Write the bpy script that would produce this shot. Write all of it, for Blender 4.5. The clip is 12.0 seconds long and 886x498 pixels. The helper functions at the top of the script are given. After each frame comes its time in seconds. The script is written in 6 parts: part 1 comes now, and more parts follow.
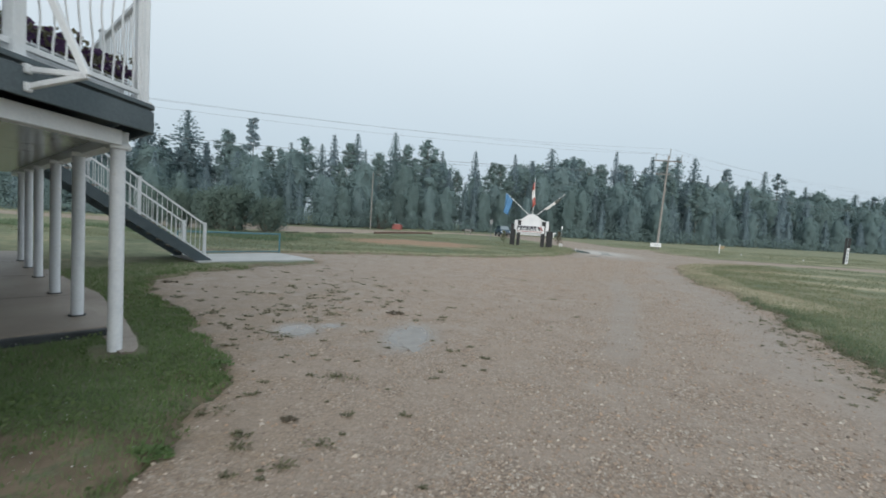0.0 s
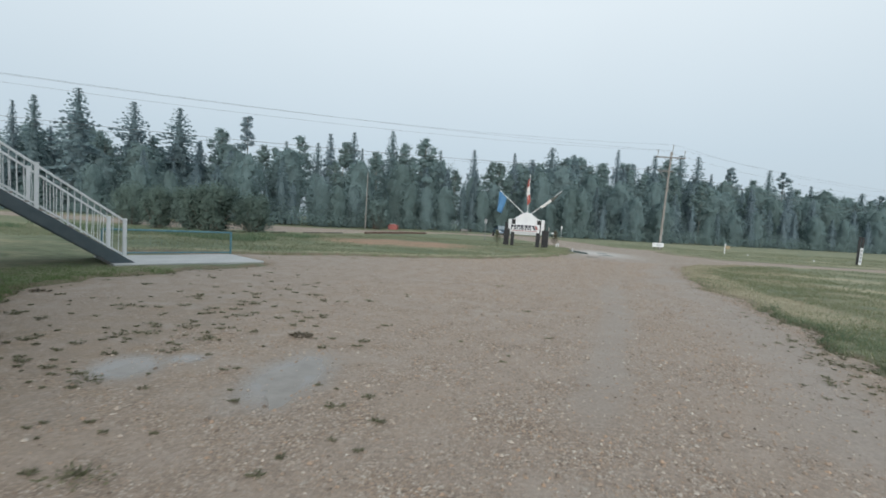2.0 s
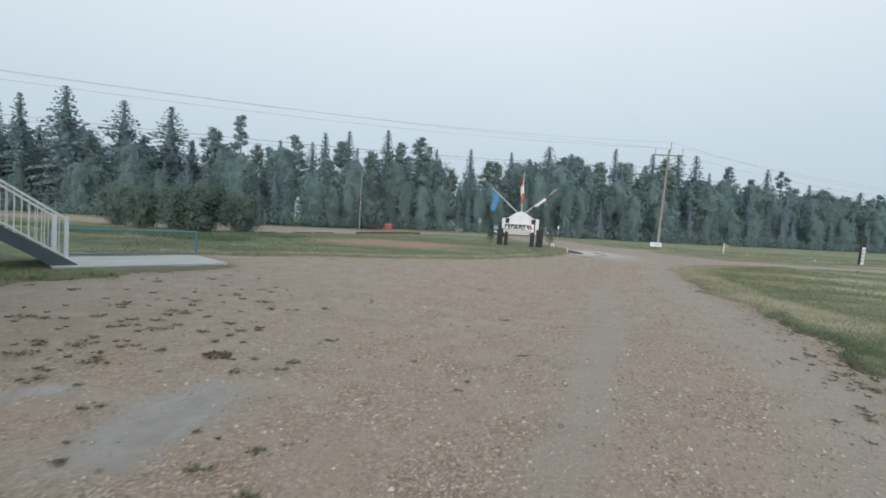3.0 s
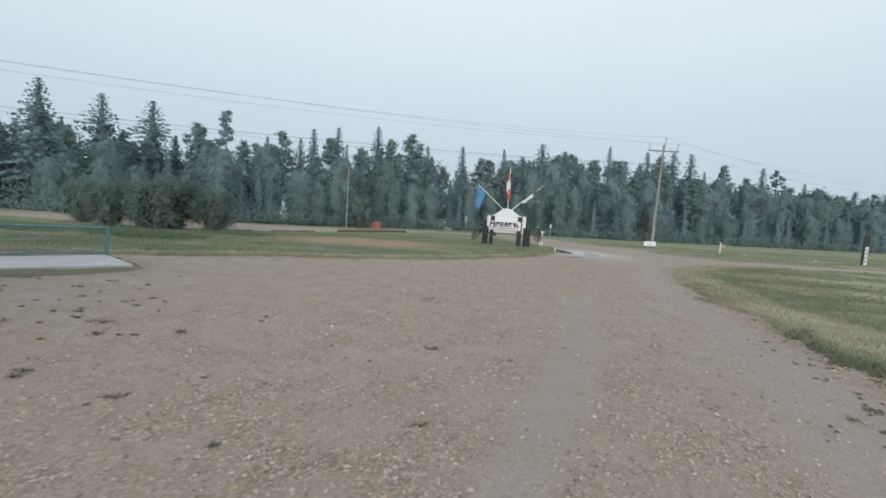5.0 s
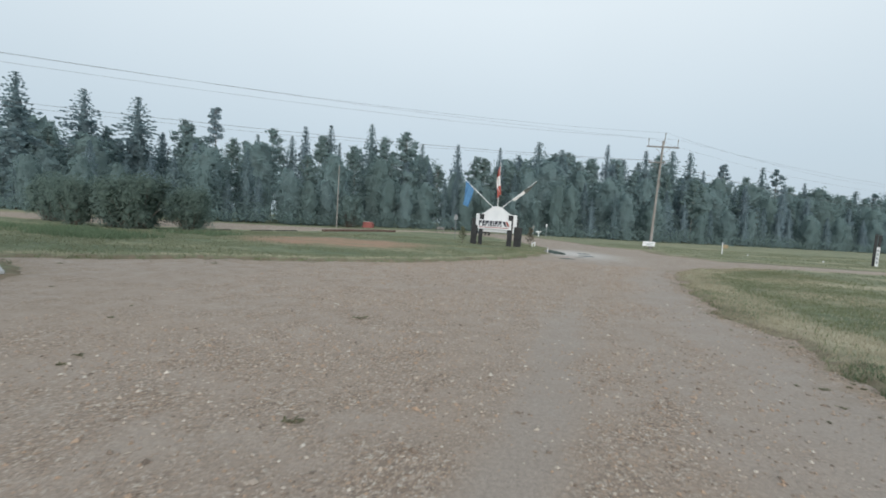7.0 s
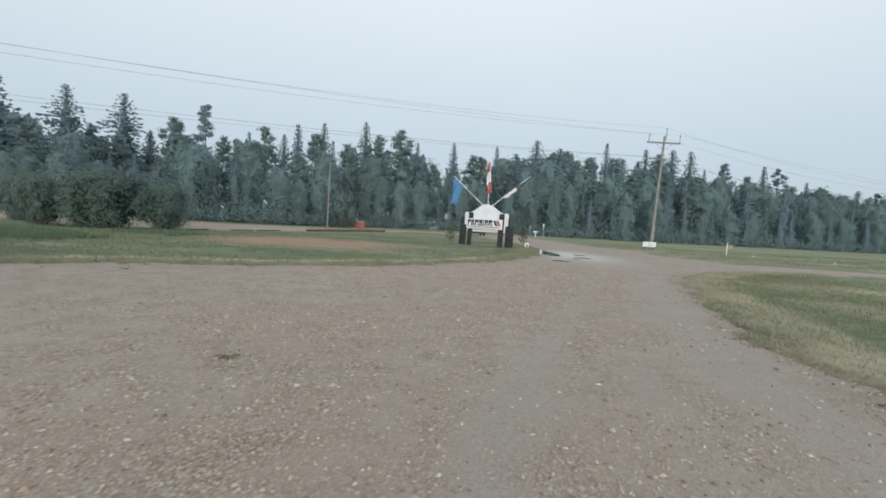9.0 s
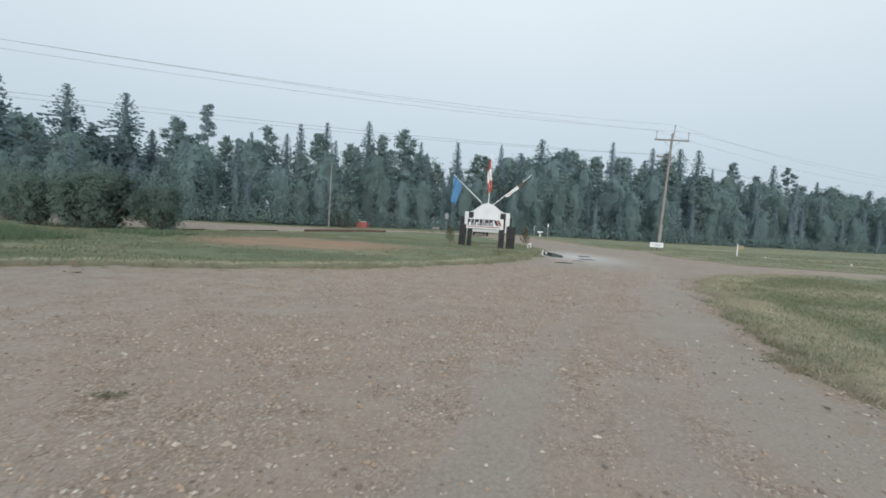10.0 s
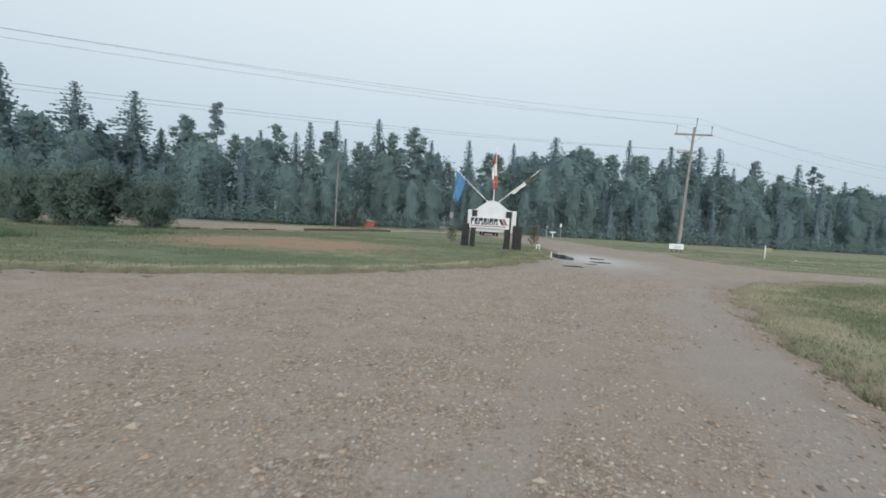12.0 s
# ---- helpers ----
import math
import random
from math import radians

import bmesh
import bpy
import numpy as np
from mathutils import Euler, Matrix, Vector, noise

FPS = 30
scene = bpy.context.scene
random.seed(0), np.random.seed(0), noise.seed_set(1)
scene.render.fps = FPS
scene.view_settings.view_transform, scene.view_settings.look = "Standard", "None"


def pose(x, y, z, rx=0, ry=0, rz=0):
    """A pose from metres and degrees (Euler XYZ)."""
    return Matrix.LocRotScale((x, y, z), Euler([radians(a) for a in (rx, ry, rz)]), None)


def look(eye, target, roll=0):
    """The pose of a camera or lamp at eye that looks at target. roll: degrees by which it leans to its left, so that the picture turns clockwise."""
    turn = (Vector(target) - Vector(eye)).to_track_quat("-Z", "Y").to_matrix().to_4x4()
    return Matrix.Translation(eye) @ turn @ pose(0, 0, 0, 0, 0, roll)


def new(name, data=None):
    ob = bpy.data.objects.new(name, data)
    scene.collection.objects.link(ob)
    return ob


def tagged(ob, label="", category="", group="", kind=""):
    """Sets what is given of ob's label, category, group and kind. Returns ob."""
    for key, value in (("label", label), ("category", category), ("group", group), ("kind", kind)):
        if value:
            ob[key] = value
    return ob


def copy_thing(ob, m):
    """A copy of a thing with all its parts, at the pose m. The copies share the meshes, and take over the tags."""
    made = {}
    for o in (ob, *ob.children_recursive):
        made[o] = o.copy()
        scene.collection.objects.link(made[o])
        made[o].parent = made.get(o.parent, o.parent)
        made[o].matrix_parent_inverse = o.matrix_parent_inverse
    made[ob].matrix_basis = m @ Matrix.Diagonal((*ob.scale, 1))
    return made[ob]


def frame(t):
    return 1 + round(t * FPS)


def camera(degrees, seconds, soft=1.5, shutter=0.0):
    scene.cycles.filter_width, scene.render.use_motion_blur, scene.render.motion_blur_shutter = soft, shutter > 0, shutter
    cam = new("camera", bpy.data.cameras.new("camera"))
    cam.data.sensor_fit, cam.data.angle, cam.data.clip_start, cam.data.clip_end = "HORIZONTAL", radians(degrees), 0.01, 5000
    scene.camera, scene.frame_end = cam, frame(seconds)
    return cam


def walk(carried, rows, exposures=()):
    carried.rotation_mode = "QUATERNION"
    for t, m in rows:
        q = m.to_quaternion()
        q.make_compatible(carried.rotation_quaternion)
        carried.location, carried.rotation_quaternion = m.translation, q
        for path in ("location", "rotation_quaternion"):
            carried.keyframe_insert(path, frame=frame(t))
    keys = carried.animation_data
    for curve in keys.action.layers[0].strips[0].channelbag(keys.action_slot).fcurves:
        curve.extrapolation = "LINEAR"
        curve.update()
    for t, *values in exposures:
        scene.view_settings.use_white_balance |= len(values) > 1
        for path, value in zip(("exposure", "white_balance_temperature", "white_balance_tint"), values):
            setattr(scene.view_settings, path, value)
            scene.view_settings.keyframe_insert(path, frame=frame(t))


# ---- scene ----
cam = camera(89.3, 12.0, soft=1.75, shutter=0.4)
PATH = [
    (0, (-1.62, 0.571, 1.602), (-1.798, 2.559, 1.487), 3.4),
    (0.5, (-1.453, 1.089, 1.579), (-1.636, 3.077, 1.464), 3.4),
    (1, (-1.208, 1.605, 1.553), (-1.396, 3.593, 1.437), 3.3),
    (1.5, (-0.987, 2.136, 1.544), (-1.179, 4.124, 1.429), 3.3),
    (2, (-0.773, 2.66, 1.536), (-0.962, 4.648, 1.423), 3.3),
    (2.5, (-0.557, 3.208, 1.522), (-0.745, 5.195, 1.408), 3.3),
    (3, (-0.338, 3.746, 1.508), (-0.52, 5.734, 1.396), 3.2),
    (5, (0.547, 5.931, 1.455), (0.384, 7.921, 1.34), 3.3),
    (5.5, (0.751, 6.442, 1.45), (0.593, 8.433, 1.337), 3.3),
    (6, (0.942, 6.993, 1.442), (0.784, 8.984, 1.328), 3.3),
    (6.5, (1.105, 7.539, 1.429), (0.948, 9.529, 1.315), 3.3),
    (7, (1.276, 8.075, 1.43), (1.119, 10.065, 1.315), 3.3),
    (9, (1.972, 10.279, 1.395), (1.817, 12.27, 1.282), 3.3),
    (9.5, (2.142, 10.819, 1.399), (1.975, 12.809, 1.285), 3.4),
    (10, (2.3, 11.352, 1.4), (2.121, 13.34, 1.286), 3.3),
    (10.5, (2.465, 11.895, 1.396), (2.26, 13.881, 1.282), 3.4),
    (11, (2.577, 12.427, 1.4), (2.353, 14.411, 1.285), 3.5),
    (11.5, (2.744, 12.937, 1.38), (2.511, 14.92, 1.262), 3.4),
    (12, (2.861, 13.48, 1.371), (2.621, 15.462, 1.254), 3.5),
]
walk(cam, [(t, look(eye, aim, lean)) for t, eye, aim, lean in PATH])

# ---- light: overcast, rainy evening sky ----
world = bpy.data.worlds.new("overcast_sky")
scene.world = world
world.use_nodes = True
wn, wl = world.node_tree.nodes, world.node_tree.links
wn.clear()
sky = wn.new("ShaderNodeTexSky")
sky.sky_type = "NISHITA"
sky.sun_disc = False
sky.sun_elevation, sky.sun_rotation = radians(15.6), radians(172)
sky.air_density, sky.dust_density = 1.0, 4.0
w_co = wn.new("ShaderNodeTexCoord")
w_sep = wn.new("ShaderNodeSeparateXYZ")
w_ramp = wn.new("ShaderNodeValToRGB")
cr = w_ramp.color_ramp
cr.elements[0].position, cr.elements[0].color = 0.0, (0.50, 0.60, 0.68, 1)
cr.elements[1].position, cr.elements[1].color = 1.0, (0.80, 0.88, 0.93, 1)
for pos, col in ((0.16, (0.565, 0.675, 0.76, 1)), (0.42, (0.74, 0.83, 0.89, 1))):
    e = cr.elements.new(pos)
    e.color = col
w_noise = wn.new("ShaderNodeTexNoise")
w_noise.inputs["Scale"].default_value, w_noise.inputs["Detail"].default_value = 1.6, 3.0
w_add = wn.new("ShaderNodeMath")
w_add.operation = "MULTIPLY_ADD"
w_add.inputs[1].default_value, w_add.inputs[2].default_value = 0.10, 1.0
w_mul = wn.new("ShaderNodeVectorMath")
w_mul.operation = "SCALE"
w_clouds = wn.new("ShaderNodeBackground")
w_blue = wn.new("ShaderNodeBackground")
w_blue.inputs["Strength"].default_value = 0.10
w_mix = wn.new("ShaderNodeMixShader")
w_mix.inputs[0].default_value = 0.94
w_out = wn.new("ShaderNodeOutputWorld")
wl.new(w_co.outputs["Generated"], w_sep.inputs[0])
wl.new(w_sep.outputs["Z"], w_ramp.inputs[0])
wl.new(w_co.outputs["Generated"], w_noise.inputs["Vector"])
wl.new(w_noise.outputs[0], w_add.inputs[0])
wl.new(w_ramp.outputs[0], w_mul.inputs[0])
wl.new(w_add.outputs[0], w_mul.inputs["Scale"])
wl.new(w_mul.outputs[0], w_clouds.inputs["Color"])
wl.new(sky.outputs[0], w_blue.inputs["Color"])
wl.new(w_blue.outputs[0], w_mix.inputs[1])
wl.new(w_clouds.outputs[0], w_mix.inputs[2])
wl.new(w_mix.outputs[0], w_out.inputs[0])

sun_data = bpy.data.lights.new("sun", "SUN")
sun_data.energy, sun_data.angle, sun_data.color = 2.3, radians(26), (1.0, 0.975, 0.94)
sun = new("sun", sun_data)
sun.matrix_world = look((8, -60, 12), (0, 0, 0))


# ---- materials ----
def shader(name):
    m = bpy.data.materials.new(name)
    m.use_nodes = True
    n, l = m.node_tree.nodes, m.node_tree.links
    return m, n, l, n["Principled BSDF"]


def link_noise(n, l, src, scale, detail=4.0, rough=0.55):
    t = n.new("ShaderNodeTexNoise")
    t.inputs["Scale"].default_value, t.inputs["Detail"].default_value = scale, detail
    t.inputs["Roughness"].default_value = rough
    l.new(src, t.inputs["Vector"])
    return t.outputs[0]


def ramp(n, l, src, stops):
    r = n.new("ShaderNodeValToRGB")
    r.color_ramp.elements[0].position, r.color_ramp.elements[0].color = stops[0][0], (*stops[0][1], 1)
    r.color_ramp.elements[1].position, r.color_ramp.elements[1].color = stops[-1][0], (*stops[-1][1], 1)
    for p, c in stops[1:-1]:
        r.color_ramp.elements.new(p).color = (*c, 1)
    l.new(src, r.inputs[0])
    return r.outputs[0]


def grey(n, l, src, lo, hi):
    """Stretches src from lo..hi to 0..1."""
    r = n.new("ShaderNodeMapRange")
    r.inputs["From Min"].default_value, r.inputs["From Max"].default_value = lo, hi
    l.new(src, r.inputs["Value"])
    return r.outputs["Result"]


def blend(n, l, fac, a, b, how="MIX"):
    x = n.new("ShaderNodeMix")
    x.data_type, x.blend_type = "RGBA", how
    if isinstance(fac, (int, float)):
        x.inputs[0].default_value = fac
    else:
        l.new(fac, x.inputs[0])
    for k, v in ((6, a), (7, b)):
        if isinstance(v, tuple):
            x.inputs[k].default_value = (*v, 1)
        else:
            l.new(v, x.inputs[k])
    return x.outputs[2]


def bumped(n, l, bsdf, src, strength, dist):
    b = n.new("ShaderNodeBump")
    b.inputs["Strength"].default_value, b.inputs["Distance"].default_value = strength, dist
    l.new(src, b.inputs["Height"])
    l.new(b.outputs[0], bsdf.inputs["Normal"])


def worn(name, a, b, rough=0.6, scale=3.0, fine=60.0, metal=0.0, bump=0.15, dirt=None):
    """A surface between two close colours, with stains at a large scale and grain at a small one."""
    m, n, l, p = shader(name)
    pos = n.new("ShaderNodeTexCoord").outputs["Object"]
    big, small = link_noise(n, l, pos, scale), link_noise(n, l, pos, fine, 3.0)
    c = blend(n, l, grey(n, l, big, 0.35, 0.65), a, b)
    c = blend(n, l, 0.22, c, ramp(n, l, small, [(0.3, (0.15, 0.15, 0.15)), (0.7, (0.9, 0.9, 0.9))]), "OVERLAY")
    if dirt:
        spots = link_noise(n, l, pos, scale * 4, 6.0, 0.7)
        c = blend(n, l, grey(n, l, spots, 0.58, 0.72), c, dirt)
    l.new(c, p.inputs["Base Color"])
    p.inputs["Roughness"].default_value, p.inputs["Metallic"].default_value = rough, metal
    bumped(n, l, p, small, bump, 0.004)
    return m


def foliage(name, dark, light, shine=0.6, clumps=0.0):
    """Leaves, each of a slightly different green; clumps: how many tufts to the metre in a dense mass."""
    m, n, l, p = shader(name)
    isl = n.new("ShaderNodeNewGeometry").outputs["Random Per Island"]
    tree = n.new("ShaderNodeObjectInfo").outputs["Random"]
    c = blend(n, l, isl, dark, light)
    if clumps > 0:
        where = n.new("ShaderNodeTexCoord").outputs["Object"]
        tufts = link_noise(n, l, where, clumps, 5, 0.75)
        c = blend(n, l, grey(n, l, tufts, 0.36, 0.62), dark, light)
        bumped(n, l, p, tufts, 0.35, 0.4 / clumps)
    hue = n.new("ShaderNodeHueSaturation")
    t = n.new("ShaderNodeMapRange")
    t.inputs["To Min"].default_value, t.inputs["To Max"].default_value = 0.485, 0.515
    l.new(tree, t.inputs["Value"])
    l.new(t.outputs["Result"], hue.inputs["Hue"])
    v = n.new("ShaderNodeMapRange")
    v.inputs["To Min"].default_value, v.inputs["To Max"].default_value = 0.90, 1.12
    l.new(tree, v.inputs["Value"])
    l.new(v.outputs["Result"], hue.inputs["Value"])
    l.new(c, hue.inputs["Color"])
    l.new(hue.outputs[0], p.inputs["Base Color"])
    p.inputs["Roughness"].default_value = shine
    p.inputs["Specular IOR Level"].default_value = 0.3
    out = n["Material Output"]
    tr = n.new("ShaderNodeBsdfTranslucent")
    l.new(hue.outputs[0], tr.inputs["Color"])
    mx = n.new("ShaderNodeMixShader")
    mx.inputs[0].default_value = 0.5
    l.new(p.outputs[0], mx.inputs[1])
    l.new(tr.outputs[0], mx.inputs[2])
    l.new(mx.outputs[0], out.inputs["Surface"])
    return m


def gravel_material():
    m, n, l, p = shader("gravel")
    pos = n.new("ShaderNodeNewGeometry").outputs["Position"]
    rut = n.new("ShaderNodeAttribute")
    rut.attribute_name = "rut"
    verge = n.new("ShaderNodeAttribute")
    verge.attribute_name = "verge"
    big, mid, fine = link_noise(n, l, pos, 0.35, 5), link_noise(n, l, pos, 2.2, 6, 0.65), link_noise(n, l, pos, 30, 5, 0.7)
    base = ramp(n, l, big, [(0.32, (0.302, 0.232, 0.176)), (0.5, (0.312, 0.250, 0.202)), (0.7, (0.328, 0.277, 0.232))])
    base = blend(n, l, grey(n, l, mid, 0.40, 0.66), base, (0.300, 0.244, 0.198))
    cells = n.new("ShaderNodeTexVoronoi")
    cells.inputs["Scale"].default_value = 62
    l.new(pos, cells.inputs["Vector"])
    sep = n.new("ShaderNodeSeparateColor")
    l.new(cells.outputs["Color"], sep.inputs[0])
    stone = ramp(n, l, sep.outputs[0], [(0.0, (0.11, 0.082, 0.062)), (0.25, (0.22, 0.168, 0.130)), (0.5, (0.34, 0.255, 0.190)), (0.62, (0.40, 0.270, 0.180)), (0.72, (0.33, 0.285, 0.245)), (0.88, (0.42, 0.355, 0.29)), (1.0, (0.58, 0.52, 0.45))])
    chips = n.new("ShaderNodeTexVoronoi")
    chips.inputs["Scale"].default_value = 34
    l.new(pos, chips.inputs["Vector"])
    sep2 = n.new("ShaderNodeSeparateColor")
    l.new(chips.outputs["Color"], sep2.inputs[0])
    coarse = ramp(n, l, sep2.outputs[0], [(0.0, (0.15, 0.115, 0.09)), (0.4, (0.31, 0.232, 0.172)), (0.7, (0.37, 0.30, 0.24)), (1.0, (0.53, 0.475, 0.41))])
    stone = blend(n, l, grey(n, l, sep2.outputs[1], 0.62, 0.66), stone, coarse)
    # shade in the gaps between stones, painted brown towards the cell edges
    stone = blend(n, l, grey(n, l, cells.outputs["Distance"], 0.42, 0.80), stone, (0.205, 0.152, 0.112))
    loose = n.new("ShaderNodeMath")
    loose.operation = "SUBTRACT"
    loose.use_clamp = True
    l.new(grey(n, l, link_noise(n, l, pos, 1.1, 6, 0.65), 0.36, 0.62), loose.inputs[0])
    l.new(rut.outputs["Fac"], loose.inputs[1])
    amount = n.new("ShaderNodeMath")
    amount.operation = "MULTIPLY"
    l.new(loose.outputs[0], amount.inputs[0])
    amount.inputs[1].default_value = 0.95
    c = blend(n, l, amount.outputs[0], base, stone)
    c = blend(n, l, rut.outputs["Fac"], c, blend(n, l, mid, (0.285, 0.242, 0.206), (0.310, 0.264, 0.226)))
    pale = n.new("ShaderNodeAttribute")
    pale.attribute_name = "pale"
    c = blend(n, l, pale.outputs["Fac"], c, (0.50, 0.48, 0.455))
    soil = blend(n, l, grey(n, l, mid, 0.35, 0.65), (0.165, 0.128, 0.092), (0.285, 0.215, 0.150))
    edge = n.new("ShaderNodeMath")
    edge.operation = "MULTIPLY"
    l.new(verge.outputs["Fac"], edge.inputs[0])
    l.new(grey(n, l, link_noise(n, l, pos, 3.5, 6, 0.7), 0.38, 0.56), edge.inputs[1])
    c = blend(n, l, edge.outputs[0], c, soil)
    c = blend(n, l, 0.35, c, ramp(n, l, fine, [(0.3, (0.2, 0.2, 0.2)), (0.72, (0.85, 0.85, 0.85))]), "OVERLAY")
    l.new(c, p.inputs["Base Color"])
    wet = n.new("ShaderNodeMapRange")
    wet.inputs["From Min"].default_value, wet.inputs["From Max"].default_value = 0.35, 0.7
    wet.inputs["To Min"].default_value, wet.inputs["To Max"].default_value = 0.55, 0.82
    l.new(mid, wet.inputs["Value"])
    soak = n.new("ShaderNodeAttribute")
    soak.attribute_name = "soak"
    damp = n.new("ShaderNodeMath")
    damp.operation = "MULTIPLY_ADD"
    damp.inputs[1].default_value, damp.inputs[2].default_value = 0.35, -0.175
    l.new(link_noise(n, l, pos, 7, 5, 0.65), damp.inputs[0])
    film = n.new("ShaderNodeMath")
    film.operation = "ADD"
    l.new(soak.outputs["Fac"], film.inputs[0])
    l.new(damp.outputs[0], film.inputs[1])
    pool = grey(n, l, film.outputs[0], 0.22, 0.88)
    smooth = n.new("ShaderNodeMix")
    l.new(pool, smooth.inputs[0])
    l.new(wet.outputs["Result"], smooth.inputs[2])
    smooth.inputs[3].default_value = 0.12
    l.new(smooth.outputs[0], p.inputs["Roughness"])
    c = blend(n, l, pool, c, (0.225, 0.21, 0.195))
    l.new(c, p.inputs["Base Color"])
    h = n.new("ShaderNodeMath")
    h.operation = "MULTIPLY_ADD"
    l.new(cells.outputs["Distance"], h.inputs[0])
    h.inputs[1].default_value = -0.8
    l.new(fine, h.inputs[2])
    calm = n.new("ShaderNodeMix")
    l.new(pool, calm.inputs[0])
    l.new(h.outputs[0], calm.inputs[2])
    calm.inputs[3].default_value = 0.2
    bumped(n, l, p, calm.outputs[0], 0.48, 0.016)
    return m


def lawn_material():
    m, n, l, p = shader("lawn")
    pos = n.new("ShaderNodeNewGeometry").outputs["Position"]
    dry = n.new("ShaderNodeAttribute")
    dry.attribute_name = "dry"
    bare = n.new("ShaderNodeAttribute")
    bare.attribute_name = "bare"
    stretch = n.new("ShaderNodeMapping")
    stretch.inputs["Scale"].default_value = (0.35, 1.0, 1.0)
    l.new(pos, stretch.inputs["Vector"])
    big, mid, fine = link_noise(n, l, stretch.outputs[0], 0.22, 5, 0.6), link_noise(n, l, pos, 1.6, 6, 0.7), link_noise(n, l, pos, 55, 4, 0.7)
    c = ramp(n, l, big, [(0.38, (0.130, 0.164, 0.104)), (0.49, (0.195, 0.214, 0.142)), (0.60, (0.315, 0.292, 0.200))])
    c = blend(n, l, grey(n, l, mid, 0.36, 0.66), c, (0.125, 0.155, 0.092))
    tuft = link_noise(n, l, stretch.outputs[0], 4.5, 6, 0.75)
    c = blend(n, l, 0.55, c, ramp(n, l, tuft, [(0.32, (0.2, 0.22, 0.18)), (0.68, (0.82, 0.8, 0.74))]), "OVERLAY")
    straw = blend(n, l, mid, (0.36, 0.325, 0.225), (0.48, 0.435, 0.315))
    d = n.new("ShaderNodeMath")
    d.operation = "MULTIPLY"
    d.use_clamp = True
    l.new(dry.outputs["Fac"], d.inputs[0])
    l.new(grey(n, l, link_noise(n, l, pos, 0.5, 6, 0.68), 0.36, 0.52), d.inputs[1])
    c = blend(n, l, d.outputs[0], c, straw)
    e = n.new("ShaderNodeMath")
    e.operation = "MULTIPLY"
    e.use_clamp = True
    l.new(bare.outputs["Fac"], e.inputs[0])
    l.new(grey(n, l, link_noise(n, l, stretch.outputs[0], 0.8, 6, 0.75), 0.34, 0.58), e.inputs[1])
    c = blend(n, l, e.outputs[0], c, blend(n, l, mid, (0.30, 0.182, 0.122), (0.40, 0.268, 0.190)))
    c = blend(n, l, 0.45, c, ramp(n, l, fine, [(0.3, (0.12, 0.12, 0.12)), (0.7, (0.88, 0.88, 0.88))]), "OVERLAY")
    soil = n.new("ShaderNodeAttribute")
    soil.attribute_name = "soil"
    f = n.new("ShaderNodeMath")
    f.operation = "MULTIPLY"
    f.use_clamp = True
    l.new(soil.outputs["Fac"], f.inputs[0])
    l.new(grey(n, l, link_noise(n, l, pos, 2.6, 6, 0.7), 0.34, 0.56), f.inputs[1])
    c = blend(n, l, f.outputs[0], c, blend(n, l, grey(n, l, mid, 0.35, 0.65), (0.145, 0.114, 0.080), (0.270, 0.212, 0.152)))
    l.new(c, p.inputs["Base Color"])
    p.inputs["Roughness"].default_value = 0.85
    p.inputs["Specular IOR Level"].default_value = 0.25
    bumped(n, l, p, fine, 0.8, 0.03)
    return m


def plain(name, col, rough=0.5, metal=0.0):
    m, n, l, p = shader(name)
    p.inputs["Base Color"].default_value = (*col, 1)
    p.inputs["Roughness"].default_value, p.inputs["Metallic"].default_value = rough, metal
    return m


def pebble_material():
    m, n, l, p = shader("loose_stone")
    isl = n.new("ShaderNodeNewGeometry").outputs["Random Per Island"]
    c = ramp(n, l, isl, [(0.0, (0.14, 0.108, 0.084)), (0.15, (0.22, 0.168, 0.128)), (0.35, (0.31, 0.235, 0.178)), (0.52, (0.37, 0.258, 0.178)), (0.6, (0.32, 0.272, 0.230)), (0.8, (0.39, 0.328, 0.268)), (0.95, (0.43, 0.375, 0.318)), (1.0, (0.52, 0.47, 0.41))])
    l.new(c, p.inputs["Base Color"])
    p.inputs["Roughness"].default_value = 0.55
    return m


M_GRAVEL, M_LAWN, M_PEBBLE = gravel_material(), lawn_material(), pebble_material()
# forest greens painted pale and bluish: the distance haze is in the base colour
M_HAZESPRUCE = foliage("hazy_spruce_needles", (0.233, 0.318, 0.347), (0.292, 0.384, 0.416), 0.9)
M_HAZEPINE = foliage("hazy_pine_needles", (0.233, 0.316, 0.342), (0.292, 0.382, 0.412), 0.9)
M_HAZELEAF = foliage("hazy_aspen_leaves", (0.205, 0.292, 0.292), (0.252, 0.346, 0.342), 0.9)
M_WILLOW = foliage("willow_leaves", (0.134, 0.192, 0.170), (0.172, 0.234, 0.200), 0.9)
# inner masses carry the same painted haze as the leaves round them
M_HAZESPRUCEHEART = foliage("hazy_dense_spruce_needles", (0.222, 0.305, 0.334), (0.262, 0.349, 0.379), 0.9, 1.6)
M_HAZELEAFHEART = foliage("hazy_dense_aspen_leaves", (0.198, 0.280, 0.281), (0.240, 0.328, 0.326), 0.9, 1.3)
M_WILLOWHEART = foliage("dense_willow_leaves", (0.128, 0.182, 0.162), (0.150, 0.206, 0.178), 0.9, 4.0)
# undergrowth is lifted with painted haze too
M_HAZEBRUSH = foliage("hazy_undergrowth_leaves", (0.168, 0.240, 0.234), (0.196, 0.272, 0.264), 0.9)
M_GRASS = foliage("grass_blade", (0.122, 0.188, 0.078), (0.212, 0.292, 0.125))
M_PALEGRASS = foliage("pale_grass_blade", (0.185, 0.208, 0.130), (0.280, 0.295, 0.192))
